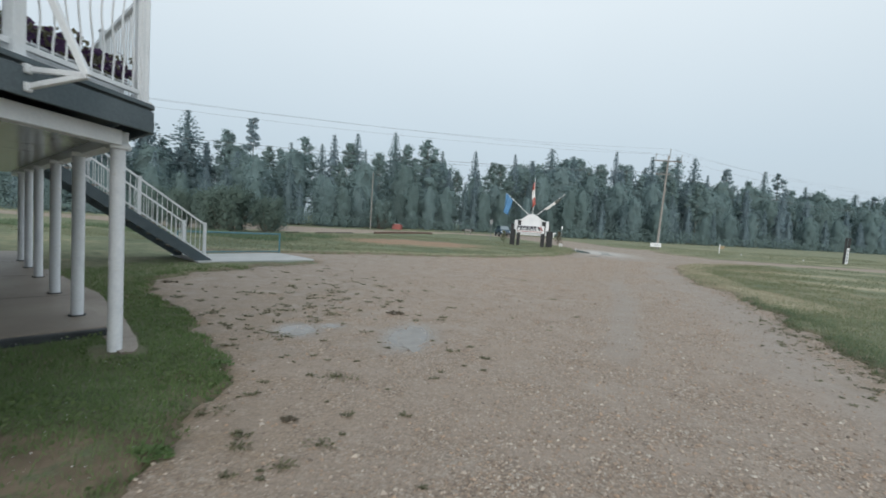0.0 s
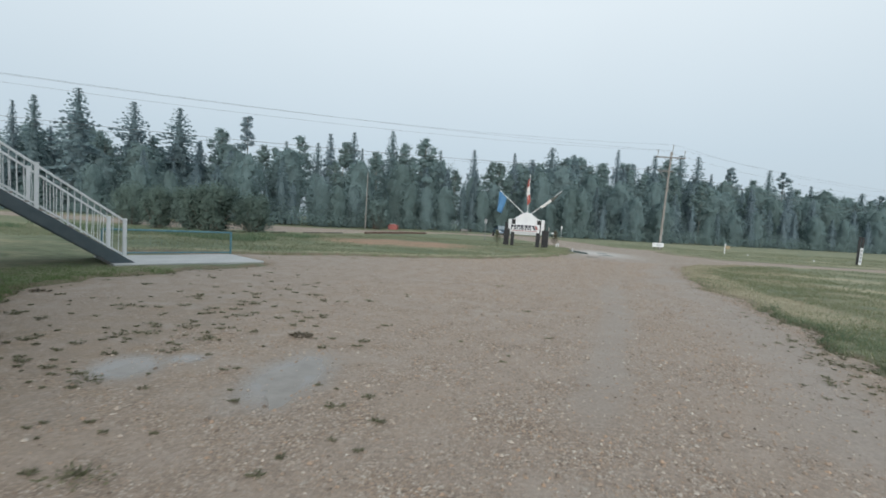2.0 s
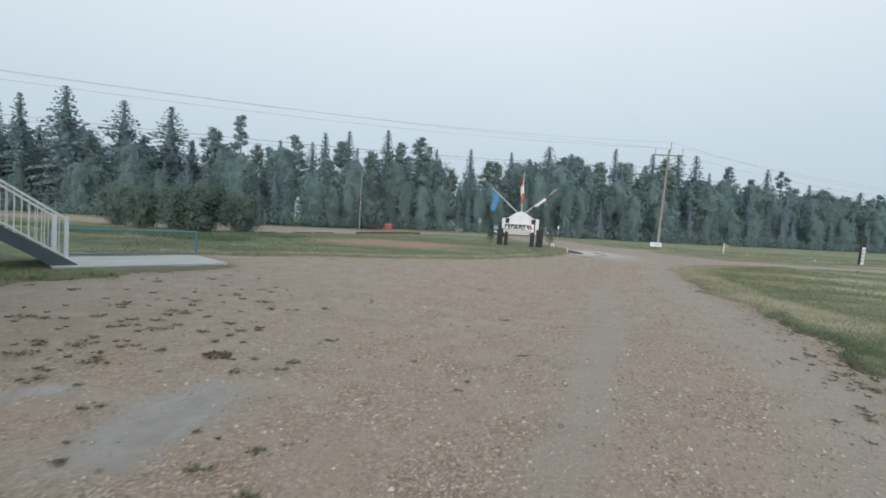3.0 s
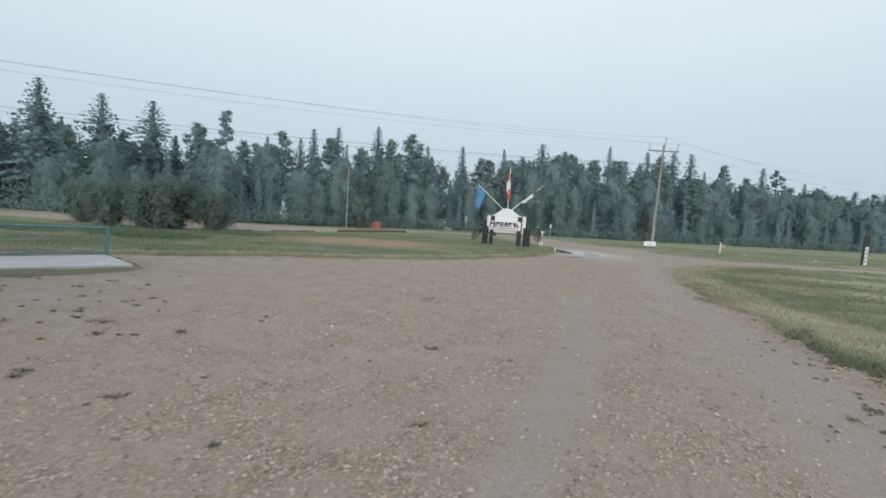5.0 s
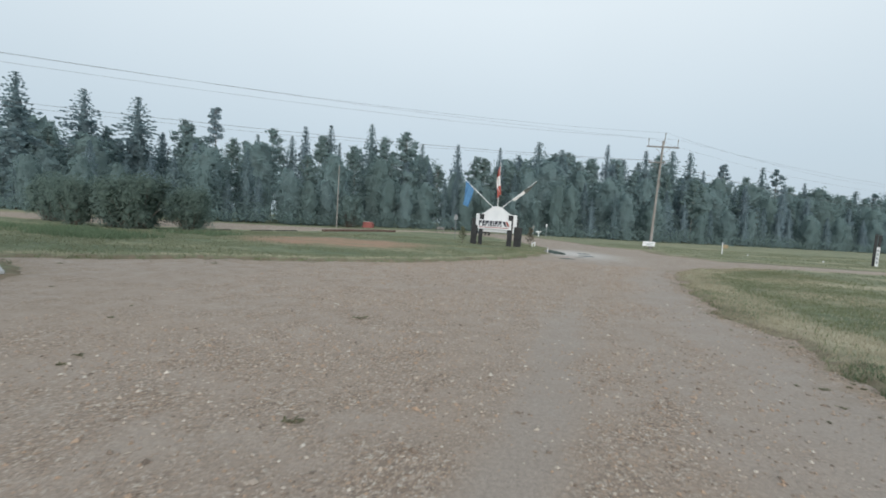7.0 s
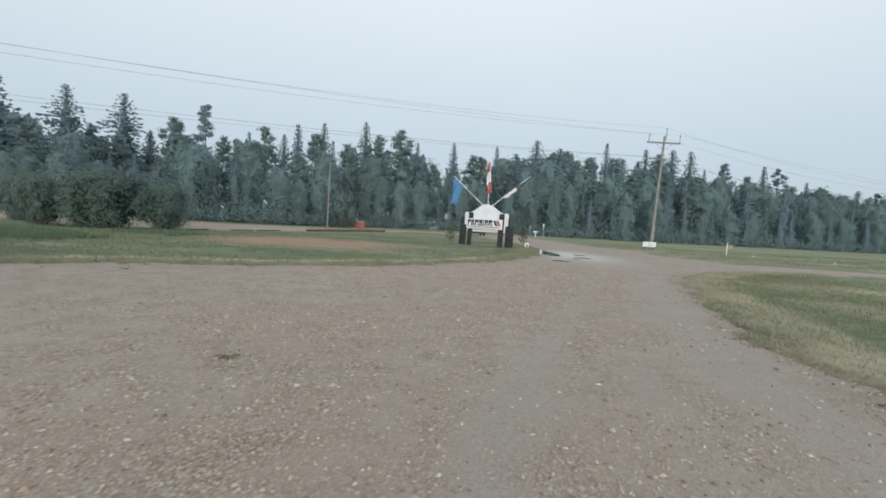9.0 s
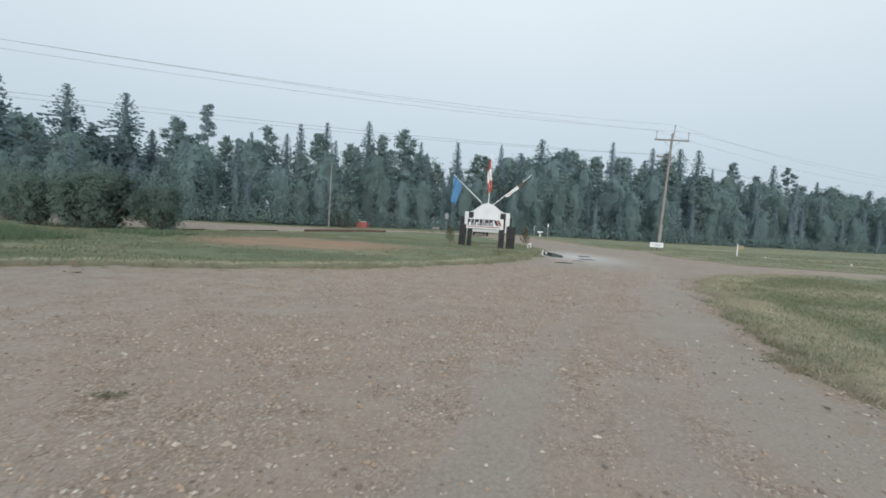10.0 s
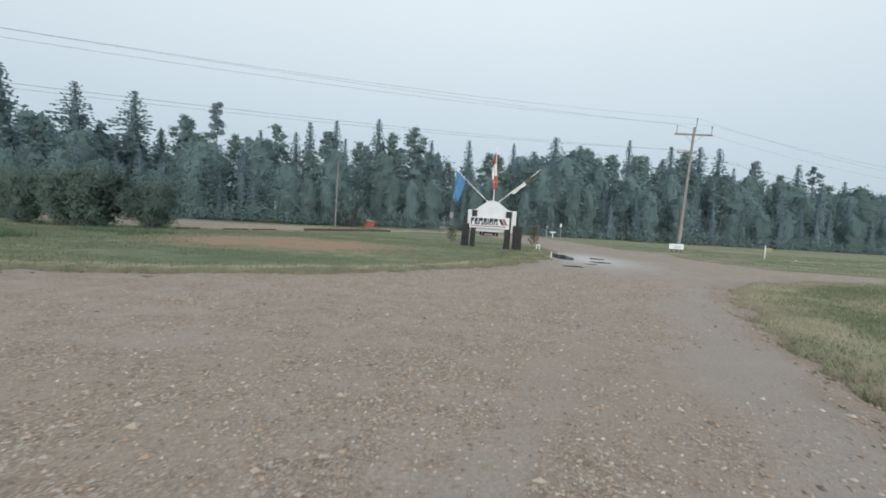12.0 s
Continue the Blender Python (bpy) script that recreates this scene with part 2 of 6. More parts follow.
M_LUSHGRASS = foliage("lush_grass_blade", (0.125, 0.175, 0.105), (0.185, 0.240, 0.150))
M_VERGE = foliage("verge_grass_blade", (0.142, 0.162, 0.086), (0.228, 0.242, 0.138))
M_STRAW = foliage("dry_grass_blade", (0.35, 0.320, 0.225), (0.47, 0.430, 0.315), 0.6)
M_DRYLEAF = foliage("dry_sapling_leaf", (0.16, 0.135, 0.10), (0.24, 0.21, 0.155))
M_WEED = foliage("weed_leaf", (0.150, 0.160, 0.096), (0.250, 0.240, 0.158))
M_CLOVER = foliage("clover_leaf", (0.115, 0.178, 0.070), (0.20, 0.285, 0.12))
M_BARK = worn("spruce_bark", (0.10, 0.085, 0.07), (0.16, 0.14, 0.12), 0.9, 2.0, 25, bump=0.6)
M_PALEBARK = worn("aspen_bark", (0.24, 0.25, 0.23), (0.34, 0.34, 0.31), 0.8, 2.5, 30, bump=0.3, dirt=(0.12, 0.11, 0.10))
M_WHITE = worn("white_paint", (0.76, 0.78, 0.80), (0.83, 0.845, 0.86), 0.45, 2.5, 40, bump=0.05)
M_COLUMN = worn("white_column_paint", (0.68, 0.70, 0.73), (0.77, 0.785, 0.81), 0.5, 3.0, 35, bump=0.1, dirt=(0.62, 0.61, 0.59))
M_SLATE = worn("slate_grey_boards", (0.066, 0.092, 0.106), (0.098, 0.126, 0.140), 0.6, 1.8, 50, bump=0.25)
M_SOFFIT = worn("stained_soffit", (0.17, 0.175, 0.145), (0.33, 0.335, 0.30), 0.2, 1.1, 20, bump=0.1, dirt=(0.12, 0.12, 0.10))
M_CONCRETE = worn("concrete", (0.205, 0.168, 0.138), (0.30, 0.258, 0.218), 0.5, 0.7, 70, bump=0.4, dirt=(0.16, 0.13, 0.105))
M_SLAB = worn("pale_concrete", (0.39, 0.40, 0.40), (0.47, 0.475, 0.47), 0.7, 1.5, 70, bump=0.3)
M_DARKCURB = worn("black_painted_curb", (0.030, 0.034, 0.038), (0.060, 0.066, 0.07), 0.7, 3, 40, bump=0.5)
M_BLUEPIPE = worn("blue_pipe_paint", (0.070, 0.185, 0.235), (0.105, 0.245, 0.300), 0.5, 6, 60, bump=0.1)
M_POLE = worn("weathered_pole_wood", (0.195, 0.184, 0.172), (0.265, 0.252, 0.236), 0.85, 2.5, 30, bump=0.5)
M_GREYWOOD = worn("grey_pole_wood", (0.165, 0.16, 0.155), (0.235, 0.225, 0.215), 0.85, 2.5, 30, bump=0.5)
M_BLACKWOOD = worn("black_timber", (0.012, 0.013, 0.015), (0.028, 0.029, 0.031), 0.75, 2.5, 25, bump=0.6)
M_SIGNWHITE = worn("sign_white", (0.58, 0.60, 0.62), (0.67, 0.685, 0.70), 0.5, 1.4, 40, bump=0.05, dirt=(0.60, 0.61, 0.60))
M_NAVY = plain("navy_lettering", (0.018, 0.021, 0.034), 0.5)
# red paint, dulled and lightened to hold some distance haze in its colour
M_RED = worn("hazed_red_paint", (0.25, 0.075, 0.068), (0.31, 0.10, 0.09), 0.5, 2, 40)
M_TIMBER = worn("brown_timber", (0.080, 0.048, 0.038), (0.12, 0.075, 0.058), 0.85, 2.0, 30, bump=0.5)
M_DARKTIMBER = worn("dark_timber", (0.03, 0.028, 0.025), (0.06, 0.052, 0.045), 0.85, 2.0, 30, bump=0.5)
M_STEEL = worn("galvanised_steel", (0.40, 0.42, 0.43), (0.50, 0.51, 0.52), 0.45, 5, 60, metal=0.6)
M_WIRE = plain("wire", (0.10, 0.105, 0.11), 0.6)
M_CERAMIC = plain("insulator", (0.25, 0.24, 0.23), 0.3)
M_FLAGBLUE = worn("blue_flag_cloth", (0.06, 0.17, 0.32), (0.085, 0.22, 0.40), 0.8, 2, 50)
M_FLAGRED = worn("red_flag_cloth", (0.36, 0.085, 0.07), (0.45, 0.12, 0.095), 0.8, 2, 50)
M_FLAGWHITE = worn("white_flag_cloth", (0.68, 0.68, 0.67), (0.77, 0.77, 0.76), 0.8, 2, 50)
M_FLAGDARK = worn("dark_flag_cloth", (0.06, 0.07, 0.06), (0.12, 0.13, 0.12), 0.8, 2, 50)
M_PETAL = foliage("purple_petal", (0.035, 0.018, 0.055), (0.13, 0.075, 0.16))
M_CARBLUE = worn("dark_blue_car_paint", (0.03, 0.07, 0.11), (0.045, 0.09, 0.135), 0.25, 1.0, 80, metal=0.3, bump=0.0)
M_GLASS = plain("window_glass", (0.03, 0.04, 0.045), 0.04)
M_TYRE = plain("tyre_rubber", (0.02, 0.02, 0.02), 0.8)
M_LAMP = plain("headlight_glass", (0.6, 0.62, 0.64), 0.1)
M_WALL = worn("house_siding", (0.55, 0.56, 0.55), (0.63, 0.63, 0.62), 0.6, 1.0, 30)
M_YELLOW = worn("yellow_tag", (0.24, 0.19, 0.11), (0.29, 0.23, 0.14), 0.6)


def water_material():
    m, n, l, p = shader("puddle_water")
    pos = n.new("ShaderNodeNewGeometry").outputs["Position"]
    mud = link_noise(n, l, pos, 5, 5, 0.65)
    l.new(ramp(n, l, mud, [(0.35, (0.20, 0.178, 0.155)), (0.65, (0.26, 0.238, 0.212))]), p.inputs["Base Color"])
    p.inputs["Roughness"].default_value = 0.16
    p.inputs["IOR"].default_value = 1.33
    bumped(n, l, p, link_noise(n, l, pos, 14, 2), 0.06, 0.01)
    return m


M_WATER = water_material()
M_DARKWATER = plain("dark_puddle_water", (0.05, 0.045, 0.04), 0.03)
M_DULLSTEEL = worn("dull_steel", (0.17, 0.18, 0.19), (0.23, 0.24, 0.25), 0.6, 5, 60)


# ---- mesh helpers ----
class Shape:
    """Collects vertices and faces of one mesh."""

    def __init__(self):
        self.v, self.f = [], []

    def add(self, verts, faces, m=None):
        k = len(self.v)
        self.v += [tuple(m @ Vector(p)) for p in verts] if m else [tuple(p) for p in verts]
        self.f += [[k + i for i in f] for f in faces]
        return self

    def box(self, x0, x1, y0, y1, z0, z1, ch=0.006, m=None):
        """A box with chamfered edges."""
        ch = min(ch, (x1 - x0) * 0.3, (y1 - y0) * 0.3, (z1 - z0) * 0.3)
        idx, verts = {}, []
        for sx in (0, 1):
            for sy in (0, 1):
                for sz in (0, 1):
                    c = ((x0, x1)[sx], (y0, y1)[sy], (z0, z1)[sz])
                    inn = ((x0 + ch, x1 - ch)[sx], (y0 + ch, y1 - ch)[sy], (z0 + ch, z1 - ch)[sz])
                    for a in range(3):
                        idx[sx, sy, sz, a] = len(verts)
                        verts.append(tuple(c[i] if i == a else inn[i] for i in range(3)))
        faces = []
        for a in range(3):
            b, c = (a + 1) % 3, (a + 2) % 3
            for s in (0, 1):
                quad = []
                for p, q in ((0, 0), (1, 0), (1, 1), (0, 1)):
                    k = [0, 0, 0]
                    k[a], k[b], k[c] = s, p, q
                    quad.append(idx[k[0], k[1], k[2], a])
                faces.append(quad if s else quad[::-1])
            for p in (0, 1):
                for q in (0, 1):
                    k0, k1 = [0, 0, 0], [0, 0, 0]
                    k0[a], k0[b], k0[c] = 0, p, q
                    k1[a], k1[b], k1[c] = 1, p, q
                    quad = [idx[(*k0, b)], idx[(*k1, b)], idx[(*k1, c)], idx[(*k0, c)]]
                    faces.append(quad if (p == q) else quad[::-1])
        for sx in (0, 1):
            for sy in (0, 1):
                for sz in (0, 1):
                    t = [idx[sx, sy, sz, a] for a in range(3)]
                    faces.append(t if (sx + sy + sz) % 2 else t[::-1])
        return self.add(verts, faces, m)

    def tube(self, pts, radii, n=8, cap=True):
        """A round bar along a line of points."""
        if isinstance(radii, (int, float)):
            radii = [radii] * len(pts)
        pts = [Vector(p) for p in pts]
        rings, side = [], None
        for i, p in enumerate(pts):
            d = (pts[min(i + 1, len(pts) - 1)] - pts[max(i - 1, 0)]).normalized()
            if side is None:
                side = d.orthogonal().normalized()
            side = (side - d * side.dot(d)).normalized()
            up = d.cross(side)
            rings.append([p + (side * math.cos(6.28319 * k / n) + up * math.sin(6.28319 * k / n)) * radii[i] for k in range(n)])
        faces = [[i * n + k, i * n + (k + 1) % n, (i + 1) * n + (k + 1) % n, (i + 1) * n + k] for i in range(len(pts) - 1) for k in range(n)]
        if cap:
            faces += [list(range(n))[::-1], [(len(pts) - 1) * n + k for k in range(n)]]
        return self.add([q for r in rings for q in r], faces)

    def bar(self, a, b, w, h, ch=0.004):
        """A chamfered square bar from a to b."""
        a, b = Vector(a), Vector(b)
        m = Matrix.Translation(a) @ (b - a).to_track_quat("X", "Z").to_matrix().to_4x4()
        return self.box(0, (b - a).length, -w / 2, w / 2, -h / 2, h / 2, ch, m)

    def prism(self, outline, y0, y1):
        """An outline in x and z, drawn out from y0 to y1."""
        n = len(outline)
        verts = [(x, y0, z) for x, z in outline] + [(x, y1, z) for x, z in outline]
        faces = [list(range(n)), [2 * n - 1 - i for i in range(n)]]
        faces += [[i + n, (i + 1) % n + n, (i + 1) % n, i] for i in range(n)]
        return self.add(verts, faces)

    def mesh(self, name, material, smooth=True):
        me = bpy.data.meshes.new(name)
        me.from_pydata(self.v, [], self.f)
        me.materials.append(material)
        if smooth:
            me.polygons.foreach_set("use_smooth", [True] * len(me.polygons))
            me.set_sharp_from_angle(angle=radians(35))
        me.update()
        return me


def part(name, shape, material, parent=None, label="", smooth=True):
    """One mesh object under a thing or under a part."""
    data = shape if isinstance(shape, bpy.types.Mesh) else shape.mesh(name, material, smooth)
    ob = new(name, data)
    ob.parent = parent
    return tagged(ob, label)


def thing(name, m, label, category, group="", kind=""):
    ob = new(name)
    ob.matrix_world = m
    ob.empty_display_size = 0.2
    return tagged(ob, label, category, group, kind)


def solid(name, shape, material, m, label, category, group="", kind="", smooth=True):
    ob = part(name, shape, material, None, "", smooth)
    ob.matrix_world = m
    return tagged(ob, label, category, group, kind)


def quads(name, corners, material, facing=None):
    """A mesh of loose four-cornered leaves from an array of n x 4 x 3; facing: the way in which each leaf looks on the whole."""
    me = bpy.data.meshes.new(name)
    n = len(corners)
    if facing is not None:
        true = np.cross(corners[:, 1] - corners[:, 0], corners[:, 2] - corners[:, 0])
        wrong = (true * facing).sum(axis=1) < 0
        corners[wrong] = corners[wrong][:, ::-1]
    me.from_pydata(corners.reshape(-1, 3).tolist(), [], np.arange(n * 4).reshape(n, 4).tolist())
    me.materials.append(material)
    if facing is not None:
        me.polygons.foreach_set("use_smooth", [True] * n)
        way = facing / (np.linalg.norm(facing, axis=1, keepdims=True) + 1e-9)
        me.normals_split_custom_set_from_vertices(np.repeat(way, 4, axis=0).tolist())
    return me


def outward(rng, centre, up, axis=1.0, rough=0.35):
    """Ways out of a crown for leaves at these places."""
    d = centre * np.array([1, 1, 0])
    d = d / (np.linalg.norm(d, axis=1, keepdims=True) + 0.25) * axis
    d[:, 2] = up
    return d + rng.normal(size=d.shape) * rough


def leaves(rng, centre, size, along=None, wide=0.5, flat=0.0, face=None, loose=0.45):
    """Leaf-shaped quads round the centres, turned at random; along: their long axes; face: the way they look, roughly."""
    n = len(centre)
    if face is not None:
        f = face / (np.linalg.norm(face, axis=1, keepdims=True) + 1e-9) + rng.normal(size=(n, 3)) * loose
    a = rng.normal(size=(n, 3)) if along is None else along + rng.normal(size=(n, 3)) * 0.35
    a[:, 2] *= 1.0 - flat
    a /= np.linalg.norm(a, axis=1, keepdims=True) + 1e-9
    b = np.cross(a, rng.normal(size=(n, 3)) if face is None else f)
    if face is not None and along is None:
        a = np.cross(b, f)
        a /= np.linalg.norm(a, axis=1, keepdims=True) + 1e-9
    b /= np.linalg.norm(b, axis=1, keepdims=True) + 1e-9
    s = (np.asarray(size) * np.ones(n))[:, None]
    u, v = a * s * 0.5, b * s * wide * 0.5
    return np.stack([centre - u, centre - v * 1.0 + u * 0.1, centre + u, centre + v], axis=1)


# ---- the plan of the ground ----
LEFT_EDGE = [(-3.4, -8), (-3.55, 2.9), (-3.6, 3.4), (-3.97, 4.3), (-4.7, 5.6), (-5.7, 6.7), (-7.4, 7.9), (-8.6, 9.4), (-8.8, 11.3),
             (-8.1, 12.8), (-7.4, 14.7), (-7.3, 15.95), (-9.3, 17.4), (-12.2, 15.6), (-12.9, 16.4)]
ISLAND_EDGE = [(-8.9, 18.66), (-7, 20.2), (-4.15, 21.8), (-0.25, 24.7), (2.68, 28.4), (5.1, 34.2), (5.3, 36.5), (5.6, 39), (6.3, 42), (6.2, 47),
               (4.6, 56), (3, 65), (-1, 72), (-7.7, 72.2), (-10, 61.9), (-15.3, 54.5), (-19.5, 51.3), (-27.6, 52), (-41.1, 44.5), (-70, 34)]
FAR_EDGE = [(-70, 44), (-40.2, 57.7), (-33, 62.6), (-26.4, 71.8), (-17, 80), (-9.8, 84), (0, 89), (7, 93), (9, 91), (11.2, 71), (13.5, 54),
            (16.6, 50.9), (15.4, 43.7), (17, 37.5), (21.9, 37.2), (45, 37.5), (90, 37)]
RIGHT_EDGE = [(90, 33), (45, 34.3), (18.2, 33.2), (15, 31.9), (12, 30), (9.2, 26.8), (8.4, 24.7), (7.3, 21.5), (6.9, 20), (6.4, 18.1),
              (5.95, 15.9), (5.55, 13.5), (5.1, 11.6), (4.5, 9.6), (3.9, 7.9), (3.3, 6.3), (3.0, 3), (3.1, -8)]
YARD = LEFT_EDGE + ISLAND_EDGE + FAR_EDGE + RIGHT_EDGE
PUDDLES = [(-2.58, 6.75, 0.38, 0.78), (-4.15, 6.6, 0.33, 0.38), (-3.8, 7.0, 0.2, 0.16)]
POOLS = [(6.2, 37.2, 0.62, 3.0), (5.85, 31.5, 0.5, 0.5), (7.6, 34.9, 0.5, 0.55), (8.0, 37.4, 0.4, 0.5), (6.9, 33.2, 0.35, 0.35)]


def away(x, y, outline, closed=True):
    """Distance from an outline; below zero inside it."""
    pts = np.array(outline, float)
    nxt = np.roll(pts, -1, axis=0)
    if not closed:
        pts, nxt = pts[:-1], nxt[:-1]
    best, inside = np.full(x.shape, 1e9), np.zeros(x.shape, bool)
    for (ax, ay), (bx, by) in zip(pts, nxt):
        ex, ey = bx - ax, by - ay
        t = np.clip(((x - ax) * ex + (y - ay) * ey) / (ex * ex + ey * ey), 0, 1)
        best = np.minimum(best, np.hypot(x - ax - t * ex, y - ay - t * ey))
        if ay != by:
            inside ^= ((ay > y) != (by > y)) & (x < (bx - ax) * (y - ay) / (by - ay) + ax)
    return np.where(inside, -best, best) if closed else best


def ripple(x, y, size, seed, octaves=4):
    """Smooth random relief of about -1..1, with bumps of that size in metres."""
    r = np.random.RandomState(seed)
    out = np.zeros(np.shape(x))
    for o in range(octaves):
        k = 2 ** o / size
        for _ in range(5):
            a, ph = r.uniform(0, 6.283), r.uniform(0, 6.283)
            kk = k * r.uniform(0.6, 1.5) * 3.1
            out = out + np.sin((x * math.cos(a) + y * math.sin(a)) * kk + ph) / 2.2 ** o
    return out / 4.5


def relief(x, y):
    hollow = 0.6 * np.exp(-((x + 29) / 14) ** 2 - ((y - 46) / 14) ** 2)
    hollow = np.maximum(hollow, 0.4 * np.exp(-((x + 30) / 22) ** 2 - ((y - 80) / 18) ** 2))
    return 0.012 * ripple(x, y, 3.0, 3, 3) + 0.03 * ripple(x, y, 14.0, 8, 2) - hollow


def border(x, y):
    far = np.clip((np.hypot(x, y) - 10) / 40, 0, 1)
    return away(x, y, YARD) + (0.22 + 0.2 * far) * ripple(x, y, 1.6, 5, 4) + 0.24 * ripple(x, y, 0.55, 6, 4)


def ease(a, b, v):
    t = np.clip((v - a) / (b - a), 0, 1)
    return t * t * (3 - 2 * t)


def gravel_height(x, y, sd):
    z = relief(x, y) - np.clip(sd + 0.06, 0, 3) * 0.4 + 0.006 * ripple(x, y, 0.5, 11, 3)
    for px, py, rx, ry in POOLS:
        z = z - 0.06 * np.exp(-(((x - px) / rx) ** 2 + ((y - py) / ry) ** 2) * 1.1)
    for px, py, rx, ry in PUDDLES:
        dip = np.exp(-(((x - px) / rx) ** 2 + ((y - py) / ry) ** 2) * 1.1)
        z = z - dip * (0.022 + 0.008 * ripple(x, y, 0.35, 12, 3))
    return z


def lawn_height(x, y, sd):
    return relief(x, y) - 0.07 + (0.10 + 0.05 * ease(15, 20, y) * (1 - ease(3, 8, x))) * ease(-0.12, 0.22, sd) + 0.012 * ripple(x, y, 0.8, 21, 3)


def sheet(name, xs, ys, height, keep, material, extra):
    x, y = np.meshgrid(np.array(xs), np.array(ys))
    sd = border(x, y)
    z = height(x, y, sd)
    h, w = x.shape
    i = np.arange(h * w).reshape(h, w)
    f = np.stack([i[:-1, :-1], i[:-1, 1:], i[1:, 1:], i[1:, :-1]], axis=-1).reshape(-1, 4)
    ok = keep(sd).ravel()
    f = f[ok[f].all(axis=1)]
    used = np.unique(f)
    back = np.zeros(h * w, int)
    back[used] = np.arange(len(used))
    me = bpy.data.meshes.new(name)
    me.from_pydata(np.stack([x.ravel(), y.ravel(), z.ravel()], axis=1)[used].tolist(), [], back[f].tolist())
    me.materials.append(material)
    me.polygons.foreach_set("use_smooth", [True] * len(me.polygons))
    for key, values in extra(x, y, sd).items():
        me.attributes.new(key, "FLOAT", "POINT").data.foreach_set("value", np.ascontiguousarray(values.ravel()[used], dtype=np.float32))
    return new(name, me)


RUTS = [[(0.2, 6.3), (1.02, 8.85), (1.52, 10.4), (1.85, 11.5), (2.15, 13.1), (2.45, 14.4), (3.2, 17), (4.3, 20.2), (6.5, 27), (8.6, 36)],
        [(2.4, 5.0), (3.1, 10), (3.9, 15.8), (5.2, 19.6), (7.0, 25), (9.6, 34)]]


def gravel_marks(x, y, sd):
    rut = np.zeros(x.shape)
    for line, width, force in zip(RUTS, (0.24, 0.22), (0.8, 0.4)):
        d = away(x, y, line, False) + 0.14 * ripple(x, y, 1.2, 31, 3)
        rut = np.maximum(rut, force * (1 - ease(width * 0.5, width * 1.5, d)))
    rut = rut * ease(3.5, 8.5, y) * (1 - 0.65 * ease(13, 19, y))
    side = away(x, y, RIGHT_EDGE, False)
    packed = 0.75 * ease(0.25, 0.5, side) * (1 - ease(1.0, 1.7, side + 0.25 * ripple(x, y, 1.4, 33, 3))) * (1 - ease(24, 30, y))
    rut = np.maximum(rut, packed * (sd < 0))
    verge = 1 - ease(-0.9, 0.1, sd)
    weedy = np.exp(-(((x + 5.0) / 2.1) ** 2 + ((y - 7.5) / 4.0) ** 2)) * 0.62
    soak = np.zeros(x.shape)
    for px, py, rx, ry in PUDDLES:
        soak = np.maximum(soak, 1.05 * np.exp(-(((x - px) / (rx * 1.1)) ** 2 + ((y - py) / (ry * 1.1)) ** 2)))
    return {"rut": rut, "verge": np.maximum((1 - verge) * 0.9, weedy), "soak": soak, "pale": np.exp(-(((x - 7.4) / 2.0) ** 2 + ((y - 36.5) / 4.4) ** 2))}


def lawn_marks(x, y, sd):
    d = away(x, y, RIGHT_EDGE, False)
    strip = np.exp(-(np.clip(np.abs(d - 1.3 + 0.75 * ease(10, 17, y)) - 0.35, 0, 99) / 0.45) ** 2) * ease(10.5, 14, y) * (1 - 0.6 * ease(27, 34, y))
    right = ease(3, 5, x)
    spots = np.clip(0.22 + 0.6 * ripple(x * 0.55, y, 2.4, 51, 4), 0, 0.8) * ease(1.5, 3.5, d) * (1 - ease(30, 60, y) * 0.6)
    dry = right * (strip * (1.0 + 0.5 * ripple(x, y, 1.3, 52, 3)) + spots * ease(9, 15, y))
    dry = dry + 0.9 * np.exp(-((np.clip(sd, 0, 99) - 0.7) / 0.4) ** 2) * ease(14, 20, y) * (1 - right)
    bare = 1.25 * (1 - ease(0.55, 1.15, np.hypot((x + 6.8) / 5.9, (y - 32.8) / 5.2))) + 0.25 * (1 - ease(1.5, 6.0, np.hypot(x + 8, y - 9)))
    soil = np.where(x > 2, 0.9, 1.1) * np.exp(-(np.clip(sd - 0.05, 0, 99) / 0.26) ** 2)
    soil = soil + 2.0 * np.exp(-(((x + 4.15) / 0.8) ** 2 + ((y - 2.9) / 0.5) ** 2)) + 0.7 * np.exp(-(((x + 5.6) / 0.55) ** 2 + ((y - 4.6) / 0.4) ** 2))
    dry = dry + 0.1 * right
    return {"dry": np.clip(dry, 0, 1), "bare": np.clip(bare, 0, 1.3), "soil": np.clip(soil, 0, 2)}


def spread(*runs):
    out = []
    for a, b, step in runs:
        out += np.arange(a, b - step * 0.5, step).tolist()
    return out + [runs[-1][1]]


ground = sheet("ground", spread((-2400, -400, 500), (-400, -100, 60), (-100, -45, 5), (-45, -16, 1.5), (-16, -9, 0.3), (-9, -3, 0.12), (-3, 3, 0.3), (3, 7, 0.15), (7, 16, 0.3), (16, 45, 1.5), (45, 130, 5), (130, 400, 60), (400, 2400, 500)),
               spread((-1500, -100, 350), (-100, -6, 10), (-6, 2, 0.3), (2, 11, 0.14), (11, 45, 0.3), (45, 100, 1.5), (100, 170, 6), (170, 500, 66), (500, 2900, 600)),
               lawn_height, lambda sd: sd > -1e8, M_LAWN, lawn_marks)
tagged(ground, "mown lawn with dry and bare patches", "ground", "", "structure")
